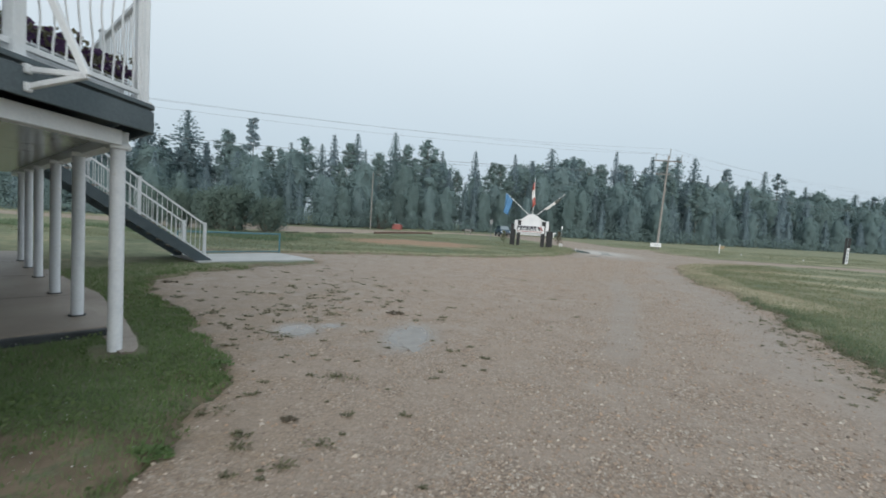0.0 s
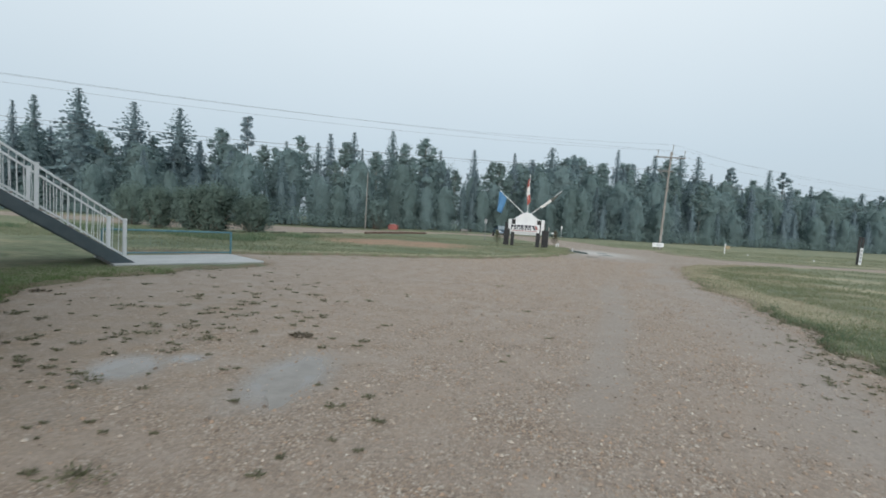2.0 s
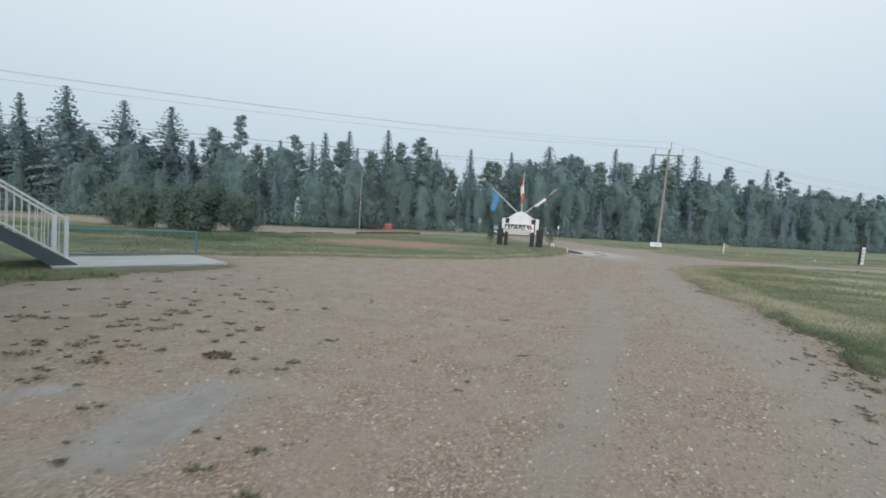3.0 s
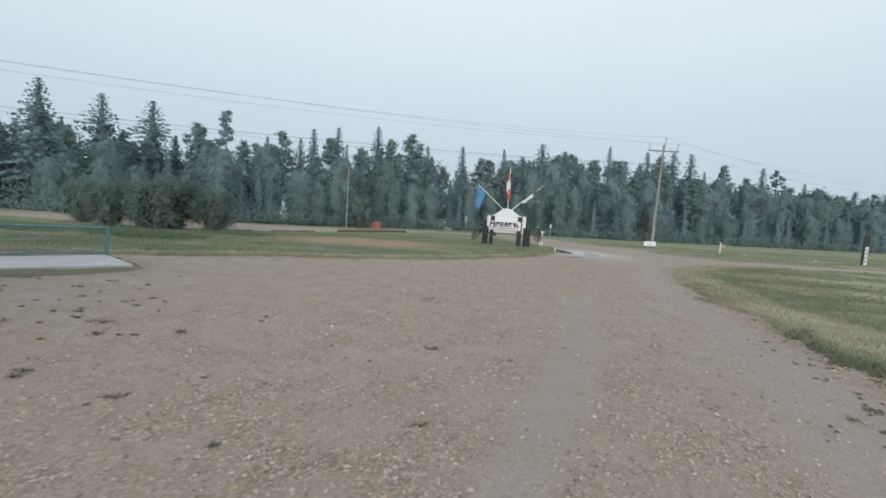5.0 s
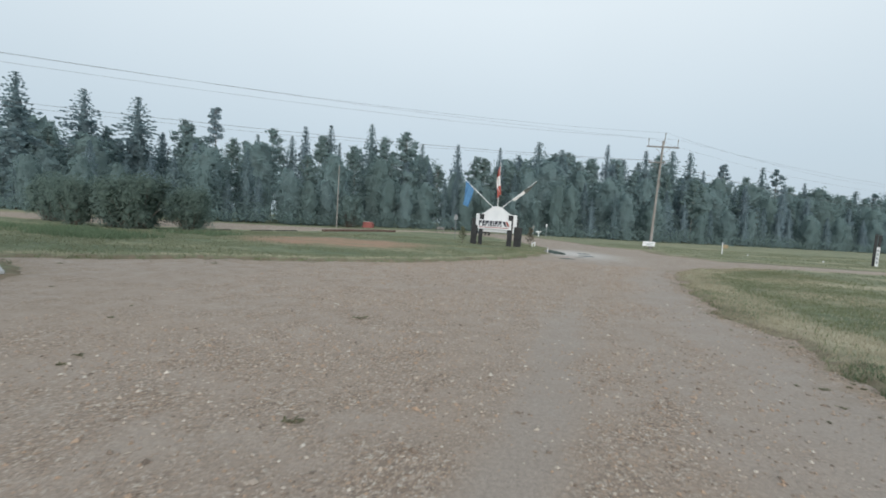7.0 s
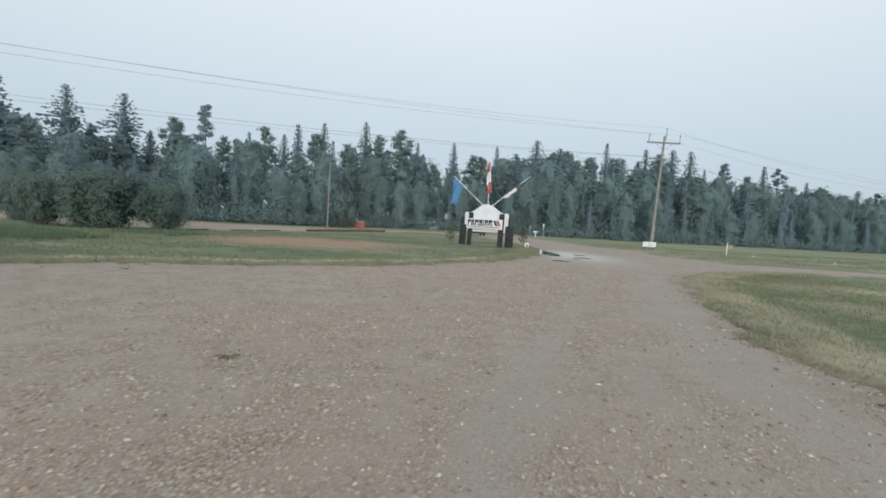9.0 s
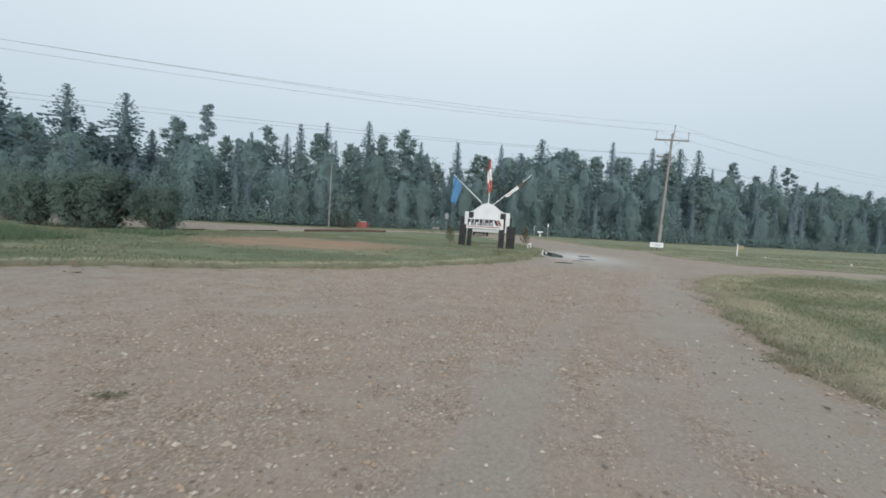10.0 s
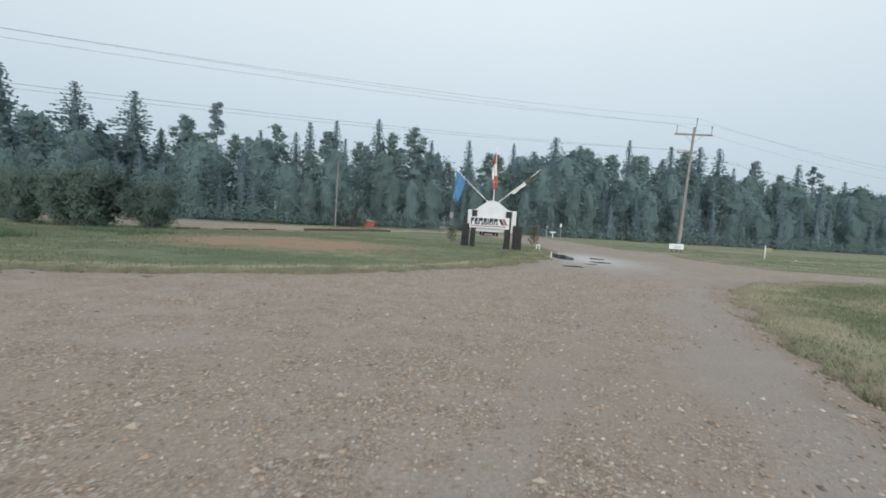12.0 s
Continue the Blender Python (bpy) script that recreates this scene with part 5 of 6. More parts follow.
def tuft_data(seed, h, clumps, leaf, mat, heart, bark, lean=0.3, thick=0.012, per=70, squash=0.75, core=0.62):
    """Trunk with limbs that end in loose clumps of leaves; clumps: (height, way round, reach, radius)."""
    rng = np.random.RandomState(seed)
    s = Shape()
    tip = (rng.normal() * lean, rng.normal() * lean, h * 0.95)
    limb(s, (0, 0, -0.3), tip, thick * h, thick * h * 0.2, lean * 0.6, rng, 8)
    cs, sz, fc = [], [], []
    inner = ([], [], [])
    for z, a, reach, rad in clumps:
        share = z / h
        c = np.array([tip[0] * share + math.cos(a) * reach, tip[1] * share + math.sin(a) * reach, z])
        limb(s, (tip[0] * share * 0.8, tip[1] * share * 0.8, max(0.3, z - reach * 0.8 - 0.3)), c, thick * h * 0.2, 0.01, 0.15, rng, 3)
        inner_clump(rng, inner, c, rad * core, squash)
        n = int(per * rad * rad * rng.uniform(0.8, 1.2)) + 10
        d = rng.normal(size=(n, 3))
        d /= np.linalg.norm(d, axis=1, keepdims=True)
        ph = rng.uniform(0, 6.283, 3)
        lump = 1 + 0.22 * np.sin(d[:, :1] * 5 + ph[0]) + 0.20 * np.sin(d[:, 1:2] * 6 + ph[1]) + 0.12 * np.sin(d[:, 2:3] * 9 + ph[2])
        p = d * (0.55 + 0.45 * rng.uniform(0, 1, n) + 0.30 * (rng.uniform(0, 1, n) > 0.86))[:, None] * lump * rad * np.array([1, 1, squash])
        cs.append(c + p)
        sz.append(rng.uniform(0.6, 1.3, n) * leaf)
        fc.append(outward(rng, c + p, 0.55, 0.35, 0.12) + p / rad)
    cs, sz, fc = np.concatenate(cs), np.concatenate(sz), np.concatenate(fc)
    return s.mesh("trunk", bark), crown_mesh(leaves(rng, cs, sz, None, 0.7, 0, fc), fc, mat, inner, heart)


def aspen_data(seed, h=20.0, low=0.30, wide=2.7, count=26):
    """An aspen with a tall uneven crown of loose clumps; low: the share of the trunk that is bare."""
    rng = np.random.RandomState(seed + 50)
    cl = []
    for k in range(count):
        t = (k + rng.uniform(0, 1)) / count
        w = wide * (0.55 + 0.45 * min(1.0, t * 4)) * (1.04 - t ** 2.4)
        cl.append((h * (low + (0.97 - low) * t), 2.4 * k + rng.uniform(-0.6, 0.6), w * rng.uniform(0.15, 0.85), (0.62 + 0.62 * (1 - t)) * rng.uniform(0.7, 1.2)))
    return tuft_data(seed + 50, h, cl, 0.36, M_HAZELEAF, M_HAZELEAFHEART, M_PALEBARK, 0.35, 0.0075, 95, 0.9, 0.66)


def lobed(rng, width, z0, z1, n, rough, sides=14, rings=15, bulge=1.0):
    """A full crown with lobes: leaf places near its skin, ways out of it, and the dense mass inside; width: radius by height."""
    p = rng.uniform(0, 6.283, 4)
    k = 6.0 / (z1 - z0)

    def skin(a, z):
        u = (z - z0) * k
        return width(z) * (1 + bulge * (0.20 * np.sin(3 * a + p[0] + 1.1 * u) + 0.13 * np.sin(5 * a + p[1] - 1.9 * u) + 0.15 * np.sin(2 * a + p[2] + 2.7 * u) + 0.07 * np.sin(8 * a + p[3] + 4.1 * u)))
    zs = np.linspace(z0, z1, 60)
    area = width(zs) + 0.15
    z = np.interp(rng.uniform(0, 1, n), np.cumsum(area) / area.sum(), zs) + rng.normal(size=n) * (z1 - z0) / 90
    a = rng.uniform(0, 6.283, n)
    q = skin(a, np.clip(z, z0, z1)) * (0.74 + 0.16 * rng.uniform(0, 1, n) + rough * rng.gamma(1.6, 0.5, n)) + rng.uniform(0, 0.1, n)
    place = np.stack([np.cos(a) * q, np.sin(a) * q, z], axis=1)
    slope = (width(np.clip(z - 0.3, z0, z1)) - width(np.clip(z + 0.3, z0, z1))) / 0.6
    way = np.stack([np.cos(a), np.sin(a), np.clip(slope * 0.6, 0.0, 1.0) + 0.6], axis=1) + rng.normal(size=(n, 3)) * 0.15
    verts, faces = [], []
    for zz in np.linspace(z0, z1, rings):
        for s in range(sides):
            b = 6.28319 * (s + rng.uniform(-0.3, 0.3)) / sides
            w = float(skin(b, zz)) * 0.66 * rng.uniform(0.85, 1.08)
            verts.append((math.cos(b) * w, math.sin(b) * w, zz + rng.uniform(-0.3, 0.3) / k))
    for i in range(rings - 1):
        for s in range(sides):
            b, c = i * sides + s, i * sides + (s + 1) % sides
            faces.append([b, c, c + sides, b + sides])
    return place, way, (verts, faces, out_looks(verts))


def thicket_data(seed, h=20.0, wide=2.9, top=0.97):
    """A leafy tree of the thick of the forest, full to the ground, with a rounded uneven crown."""
    rng = np.random.RandomState(seed + 170)
    s = Shape()
    limb(s, (0, 0, -0.3), (rng.normal() * 0.3, rng.normal() * 0.3, h * 0.9), 0.0065 * h, 0.02, 0.2, rng, 8)

    def width(z):
        t = np.clip(z / h, 0, top)
        return wide * np.clip(0.66 + 0.75 * t, 0, 1) * np.sqrt(np.clip(1 - (np.clip(t - 0.45, 0, 1) / (top - 0.44)) ** 2, 0.004, 1))
    cs, way, inner = lobed(rng, width, 0.3, h * (top - 0.01), 1900, 0.24, 12, 14, 1.35)
    for k in range(22):
        a, t = 2.4 * k, 0.35 + (top - 0.35) * (k + rng.uniform(0, 1)) / 22
        q = float(width(t * h)) * 0.95
        c = np.array([math.cos(a) * q, math.sin(a) * q, t * h + 0.2])
        d = rng.normal(size=(26, 3)) * np.array([0.42, 0.42, 0.36])
        cs, way = np.concatenate([cs, c + d]), np.concatenate([way, outward(rng, c + d, 0.7, 1.0, 0.15)])
    return s.mesh("trunk", M_PALEBARK), crown_mesh(leaves(rng, cs, rng.uniform(0.28, 0.56, len(cs)), None, 0.75, 0, way), way, M_HAZELEAF, inner, M_HAZELEAFHEART)


def pine_data(seed, h=20.0, low=0.42, wide=2.6, count=30):
    """A pine with flattened, uneven tufts towards the top of a bare trunk."""
    rng = np.random.RandomState(seed + 90)
    cl = []
    for k in range(count):
        t = (k + rng.uniform(0, 1)) / count
        w = wide * (1.05 - t) ** 0.55 * (0.55 + 0.45 * min(1, t * 3))
        cl.append((h * (low + (0.98 - low) * t), rng.uniform(0, 6.283), rng.uniform(0.15, 1.1) * w, rng.uniform(0.36, 0.72)))
    return tuft_data(seed + 90, h, cl, 0.40, M_HAZEPINE, M_HAZESPRUCEHEART, M_BARK, 0.3, 0.009, 130, 0.6, 0.6)


def willow_data(seed, h=3.2, w=2.0, leaf=None, heart=None):
    """A round many-stemmed bush: leafy clumps on stems that spread from one foot, bare near the ground."""
    rng = np.random.RandomState(seed + 130)
    s = Shape()
    cs, sz, fc = [], [], []
    inner = ([], [], [])
    for k in range(54):
        t = 0.10 + 0.82 * ((k + rng.uniform(0, 1)) / 54) ** 0.9
        env = w * math.sqrt(max(0.02, 1 - ((t - 0.50) / 0.58) ** 2)) * min(1.0, 0.34 + 1.7 * t)
        a, reach = 2.4 * k + rng.uniform(-0.4, 0.4), env * rng.uniform(0.3, 0.95)
        rad = rng.uniform(0.42, 0.70)
        c = np.array([math.cos(a) * reach, math.sin(a) * reach, t * h])
        limb(s, (math.cos(a) * 0.22, math.sin(a) * 0.22, -0.15), c, 0.035, 0.007, 0.12, rng, 5)
        inner_clump(rng, inner, c, rad * 0.5, 0.85)
        n = int(230 * rng.uniform(0.8, 1.2))
        d = rng.normal(size=(n, 3))
        d /= np.linalg.norm(d, axis=1, keepdims=True)
        p = d * (0.35 + 0.7 * rng.uniform(0, 1, n) + 0.45 * rng.uniform(0, 1, n) * (rng.uniform(0, 1, n) > 0.75))[:, None] * rad * np.array([1, 1, 1.15])
        cs.append(c + p)
        sz.append(rng.uniform(0.07, 0.16, n))
        fc.append(outward(rng, c + p, 0.7, 0.9, 0.15) + p / rad * 0.3)
    cs, sz, fc = np.concatenate(cs), np.concatenate(sz), np.concatenate(fc)
    return s.mesh("stem", M_BARK), crown_mesh(leaves(rng, cs, sz, None, 0.55, 0, fc), fc, leaf or M_WILLOW, inner, heart or M_WILLOWHEART)


SPRUCES = [spruce_data(1, r=2.9, start=0.05), spruce_data(2, r=2.5, ragged=0.3, start=0.05), spruce_data(3, r=3.2, gap=0.05, ragged=0.3), spruce_data(4, r=1.7, start=0.08, step=0.5)]
TALL = [spruce_data(11, r=2.7, ragged=0.3, spray=0.52, heart=0.42), spruce_data(12, r=2.3, ragged=0.32, spray=0.52, heart=0.42), spruce_data(13, r=3.3, gap=0.06, ragged=0.36, step=0.66, spray=0.52, heart=0.42),
        spruce_data(14, r=1.6, start=0.1, step=0.5, spray=0.4, heart=0.4), spruce_data(15, r=3.9, start=0.06, gap=0.06, ragged=0.36, step=0.66, spray=0.54, heart=0.42)]
PINES = [pine_data(1, 20.0, 0.40, 3.0, 52), pine_data(2, 20.0, 0.48, 3.2, 48), pine_data(3, 20.0, 0.68, 1.9, 30)]
ASPENS = [aspen_data(0, low=0.2, wide=3.2, count=44), aspen_data(1, low=0.30, wide=2.9, count=38), aspen_data(3, low=0.38, wide=3.4, count=36)]
THICKETS = [thicket_data(0), thicket_data(1, wide=3.4), thicket_data(2, wide=2.5, top=0.93), thicket_data(3, wide=3.1, top=0.9)]


def plant(kind, datas, pick, x, y, h, label, category="tree", group="trees of the forest", wide=1.0, turn=0.0, ref=20.0):
    trunk, crown = datas[pick % len(datas)]
    q = h / ref
    z = float(relief(np.array(float(x)), np.array(float(y))))
    t = thing(kind, Matrix.Translation((x, y, z)) @ Matrix.Rotation(turn, 4, "Z") @ Matrix.Diagonal((q * wide, q * wide, q, 1)), label, category, group)
    part("trunk" if ref == 20.0 else "stem", trunk, None, t)
    part("crown", crown, None, t)
    return t


SPRUCE_L, PINE_L, ASPEN_L = "tall dark spruce at the forest edge in mist", "ragged pine with a clumped crown above the forest", "leafy aspen with a pale trunk at the forest edge"
TALL_SPRUCES = [(-68.8, 61.0, 15.7, 3), (-65.0, 60.6, 16.6, 1), (-62.0, 75.0, 19.5, 4), (-62.5, 65.0, 18.8, 4), (-59.7, 89.7, 15.8, 3), (-47.9, 103.2, 18.8, 1), (-39.1, 107.7, 21.8, 1), (-34.1, 110.0, 22.8, 1), (-32.0, 110.3, 18.8, 3),
                (-24.9, 111.6, 23.8, 0), (-13.2, 113.6, 19.8, 3), (-11.3, 113.9, 15.4, 1), (-4.9, 115.0, 20.5, 1), (5.0, 116.5, 20.3, 3), (19.8, 118.6, 20.8, 4), (31.3, 121.6, 23.1, 3),
                (43.0, 129.0, 23.5, 1), (57.7, 137.5, 25.1, 0), (86.7, 154.4, 24.6, 1), (103.2, 160.2, 21.0, 1), (-41.6, 106.4, 19.3, 0), (62.7, 140.0, 20.4, 3),
                (-61.0, 85.0, 21.1, 4), (14.3, 117.9, 22.3, 4), (51.5, 134.0, 24.4, 2), (9.7, 117.1, 16.0, 2)]
TALL_PINES = [(-55.9, 99.0, 23.3, 2), (70.6, 145.0, 23.2, 1), (92.7, 156.7, 24.4, 0)]
TALL_ASPENS = [(-60.9, 68.6, 12.5), (-61.8, 79.5, 14.9), (-57.9, 94.7, 20.0), (-52.8, 100.6, 17.8), (-45.2, 104.7, 21.0), (-35.8, 109.2, 20.9), (-28.6, 110.9, 18.8), (-21.9, 112.1, 21.5),
               (-17.3, 112.9, 23.1), (-8.9, 114.3, 15.7), (-0.2, 115.7, 18.4), (2.0, 116.0, 18.2), (7.5, 116.8, 17.0), (24.1, 119.3, 18.9), (26.8, 119.7, 20.0), (35.2, 124.0, 20.6),
               (39.8, 126.8, 18.6), (47.2, 131.5, 23.5), (80.4, 150.6, 21.5), (98.0, 158.4, 20.0), (104.0, 151.0, 17.5), (110.1, 162.4, 18.5), (109.0, 150.0, 15.8), (115.4, 164.2, 18.0), (122.0, 160.0, 17.5), (128.0, 163.0, 17.8), (134.0, 166.0, 18.5), (141.0, 168.0, 19.0), (-50.0, 102.1, 17.5)]
for k, (x, y, h, pick) in enumerate(TALL_SPRUCES):
    plant("spruce_tree", TALL, pick, x, y, h, SPRUCE_L, turn=k * 1.7, wide=1.38 if pick in (2, 4) else 1.15)
for k, (x, y, h, pick) in enumerate(TALL_PINES):
    plant("pine_tree", PINES, pick, x, y, h, PINE_L, turn=k * 2.1)
for k, (x, y, h) in enumerate(TALL_ASPENS):
    plant("aspen_tree", ASPENS, k, x, y, h * 0.97, ASPEN_L, turn=k * 1.3, wide=1.55)

FRONT = [(-112, 38), (-78, 50), (-50, 60), (-36, 68), (-29, 80), (-18, 93), (0, 101), (16, 98), (32, 100), (52, 110), (82, 126), (122, 142), (172, 156)]


def front_at(s):
    """A point of the forest's front line, s from 0 to 1 along it, and the way inwards."""
    pts = [Vector(p) for p in FRONT]
    lens = [(b - a).length for a, b in zip(pts, pts[1:])]
    d = s * sum(lens)
    for a, b, q in zip(pts, pts[1:], lens):
        if d <= q:
            t = (b - a) / q
            return a + t * d, Vector((-t.y, t.x))
        d -= q
    t = (pts[-1] - pts[-2]).normalized()
    return pts[-1], Vector((-t.y, t.x))


def skyline(p):
    """How high the forest stands against the sky, as rise over distance, by direction from the yard."""
    a = math.degrees(math.atan2(p.x - 1, p.y - 8))
    return float(np.interp(a, (-60, -38, -30, -12, 10, 16, 26, 32, 38, 60), (0.142, 0.145, 0.172, 0.182, 0.180, 0.172, 0.137, 0.116, 0.096, 0.096)))


def build_forest():
    rng = random.Random(12)
    for rows, count, depth0, depth1, lo, hi in ((0, 74, 1.0, 6.0, 0.36, 0.62), (1, 88, 6.0, 16.0, 0.58, 0.84), (2, 72, 18.0, 40.0, 0.80, 0.95)):
        for k in range(count):
            p, inward = front_at((k + rng.uniform(0.1, 0.9)) / count)
            p = p + inward * rng.uniform(depth0, depth1)
            h = 1.4 + (p - Vector((1, 8))).length * skyline(p) * rng.uniform(lo, hi)
            q = rng.random()
            if q < 0.34:
                plant("spruce_tree", SPRUCES, rng.randrange(4), p.x, p.y, h, SPRUCE_L, turn=rng.uniform(0, 6), wide=rng.uniform(1.0, 1.4) + 0.3 * (rows == 2))
            elif q < 0.38:
                plant("pine_tree", PINES, rng.randrange(2), p.x, p.y, h, PINE_L, turn=rng.uniform(0, 6), wide=rng.uniform(1.0, 1.4))
            elif q < 0.50 and rows > 0:
                plant("aspen_tree", ASPENS, rng.randrange(3), p.x, p.y, h, ASPEN_L, turn=rng.uniform(0, 6), wide=rng.uniform(1.2, 1.6))
            else:
                plant("aspen_tree", THICKETS, rng.randrange(4), p.x, p.y, h * rng.uniform(0.92, 1.04), ASPEN_L, turn=rng.uniform(0, 6), wide=rng.uniform(1.3, 1.8) + 0.3 * (rows == 2))


build_forest()
for k, (x, y, h) in enumerate(((-4.5, 108.0, 13.0), (-2.2, 104.0, 9.5), (0.2, 107.0, 12.0), (2.2, 105.0, 10.0), (-32.0, 84.0, 9.5), (-27.0, 92.0, 13.5))):
    plant("aspen_tree", THICKETS, k, x, y, h, ASPEN_L, turn=k * 2.2, wide=1.5)


def build_undergrowth():
    r = np.random.RandomState(77)
    n = 60000
    s = r.uniform(0, 1, n)
    line = np.array([(*front_at(q)[0], *front_at(q)[1]) for q in np.linspace(0, 1, 500)])
    i = (s * 499).astype(int)
    back = r.uniform(-1.5, 9.0, n)
    x, y = line[i, 0] + line[i, 2] * back + r.normal(size=n) * 0.6, line[i, 1] + line[i, 3] * back + r.normal(size=n) * 0.6
    top = 0.8 + 2.2 * (0.5 + 0.5 * ripple(x, y, 6.0, 41, 3)) + np.clip(back, 0, 9) * 0.55
    z = top * r.uniform(0.02, 1.0, n) ** 0.8
    way = np.stack([-line[i, 2], -line[i, 3], np.full(n, 0.35)], axis=1) + r.normal(size=(n, 3)) * 0.5
    me = quads("undergrowth", leaves(r, np.stack([x, y, z], axis=1), r.uniform(0.16, 0.38, n), None, 0.7, 0, way), M_HAZEBRUSH, way)
    ob = new("undergrowth", me)
    tagged(ob, "dense dark undergrowth along the forest edge", "undergrowth", "", "stuff")


build_undergrowth()

WILLOWS = [willow_data(1), willow_data(2), willow_data(3)]
for x, y, h, wide, k in ((-24.2, 45.8, 3.7, 1.02, 0), (-26.9, 42.9, 4.4, 1.10, 1), (-29.4, 43.8, 4.1, 0.88, 2), (-31.8, 42.4, 3.8, 0.84, 2), (-36.9, 45.3, 4.1, 0.80, 0)):
    plant("willow_bush", WILLOWS, k, x, y, h, "round dark willow bush at the edge of the lawn", "bush", "willow bushes", wide, k * 2.0 + x, 3.2)
# farther bush takes the paler leaf colours, which stand in for haze
plant("willow_bush", [willow_data(4, leaf=M_HAZEBRUSH, heart=M_HAZELEAFHEART)], 0, -21.3, 84.5, 5.6, "round pale-green willow bush before the forest", "bush", "willow bushes", 0.8, 1.0, 3.2)


def build_sapling(x, y, h, mat, seed, label):
    """A thin sapling: a stem with short wispy side shoots."""
    rng = np.random.RandomState(seed)
    t = thing("sapling", pose(x, y, float(relief(np.array(x), np.array(y)))), label, "shrub", "saplings by the sign")
    s = Shape()
    limb(s, (0, 0, -0.1), (rng.normal() * 0.05, rng.normal() * 0.05, h), 0.022, 0.005, 0.03, rng, 6)
    cs, al = [], []
    for k in range(26):
        z = h * (0.22 + 0.76 * k / 26)
        a, ln = 2.4 * k, 0.22 * h * (1.1 - k / 26) + 0.05
        d = np.array([math.cos(a), math.sin(a), 0.75])
        s.tube([(0, 0, z), tuple(np.array([0, 0, z]) + d * ln)], [0.006, 0.002], 4)
        for q in rng.uniform(0.2, 1.05, 24):
            cs.append(np.array([0, 0, z]) + d * ln * q + rng.normal(size=3) * 0.025)
            al.append(d + rng.normal(size=3) * 0.5)
    cs, al = np.array(cs), np.array(al)
    way = outward(rng, cs, 0.6, 1.0, 0.3)
    part("stem", s, M_BARK, t)
    part("crown", quads("crown", leaves(rng, cs, rng.uniform(0.07, 0.12, len(cs)), al, 0.45, 0, way), mat, way), mat, t)


build_sapling(0.1, 40.1, 1.25, M_PALEGRASS, 1, "wispy pale-green sapling planted beside the entrance sign")
build_sapling(5.0, 41.2, 1.45, M_DRYLEAF, 2, "wispy brownish sapling planted beside the entrance sign")


# ---- grass, weeds and loose stones ----
def blades(name, x, y, h0, h1, w, mat, label, seed, lean=0.5):
    r = np.random.RandomState(seed)
    n = len(x)
    z = lawn_height(x, y, border(x, y))
    h = r.uniform(h0, h1, n)
    a, b = r.uniform(0, 6.283, n), r.uniform(0, 6.283, n)
    ww = w * r.uniform(0.6, 1.4, n)
    base = np.stack([x, y, z - 0.01], axis=1)
    side = np.stack([np.cos(a) * ww, np.sin(a) * ww, np.zeros(n)], axis=1)
    tip = base + np.stack([np.cos(b) * h * lean * r.uniform(0, 1, n), np.sin(b) * h * lean * r.uniform(0, 1, n), h], axis=1)
    v = np.stack([base - side, base + side, tip], axis=1).reshape(-1, 3)
    me = bpy.data.meshes.new(name)
    me.from_pydata(v.tolist(), [], np.arange(n * 3).reshape(n, 3).tolist())
    me.materials.append(mat)
    return tagged(new(name, me), label, "grass", "", "stuff")


def scatter(seed, n, x0, x1, y0, y1, keep):
    r = np.random.RandomState(seed)
    x, y = r.uniform(x0, x1, n), r.uniform(y0, y1, n)
    ok = keep(x, y, r.uniform(0, 1, n))
    return x[ok], y[ok]


def clear_of_pad(x, y):
    m = DECK.inverted()
    u = m[0][0] * x + m[0][1] * y + m[0][3]
    v = m[1][0] * x + m[1][1] * y + m[1][3]
    skirt = (u > -0.21) & (u < 7.6) & (v > np.interp(u, SKIRT_U, SKIRT_V) - 0.02) & (v < 0.02)
    return ~skirt & ~((u > 0.66) & (v > -0.16)) & ~((u > 7.9) & (u < 10.7) & (v < -3.4) & (v > -7.5)) & ~((np.abs(u) < 0.26) & (np.abs(v) < 0.24))


gx, gy = scatter(1, 300000, -11.0, -3.0, 1.5, 13.0, lambda x, y, q: (border(x, y) > 0.22 * q + 0.16 * ripple(x, y, 0.45, 60, 3) - 0.08) & clear_of_pad(x, y) & (q < 1.5 - 0.095 * np.hypot(x + 1.5, y - 1.0)) & (np.hypot((x + 4.15) / 0.95, (y - 2.9) / 0.6) > q * 1.15 * (ripple(x, y, 0.4, 62, 3) > -0.35)))
blades("lawn_grass", gx, gy, 0.03, 0.08, 0.0042, M_GRASS, "short green lawn grass beside the deck", 2, 0.9)
gx, gy = scatter(3, 210000, 2.8, 16.0, 4.0, 36.0, lambda x, y, q: (border(x, y) > -0.15 + 0.5 * q * ease(12, 16, y)) & (border(x, y) < 5.5) & (q * 0.95 > lawn_marks(x, y, border(x, y))["dry"] * (0.95 + 0.5 * ripple(x, y, 1.1, 64, 3))) & ((ripple(x, y, 0.9, 63, 3) > -0.35) | (border(x, y) < 1.6)))
blades("verge_grass", gx, gy, 0.03, 0.08, 0.007, M_VERGE, "patchy green grass on the verge", 4, 1.0)
gx, gy = scatter(5, 220000, 3.5, 16.0, 7.0, 34.0, lambda x, y, q: (border(x, y) > -0.05) & (border(x, y) < 4.5) & (q < lawn_marks(x, y, border(x, y))["dry"] * (0.75 + 0.6 * ripple(x, y, 1.1, 64, 3))))
blades("dry_grass", gx, gy, 0.03, 0.08, 0.008, M_STRAW, "straw-coloured dry grass on the verge", 6, 1.2)
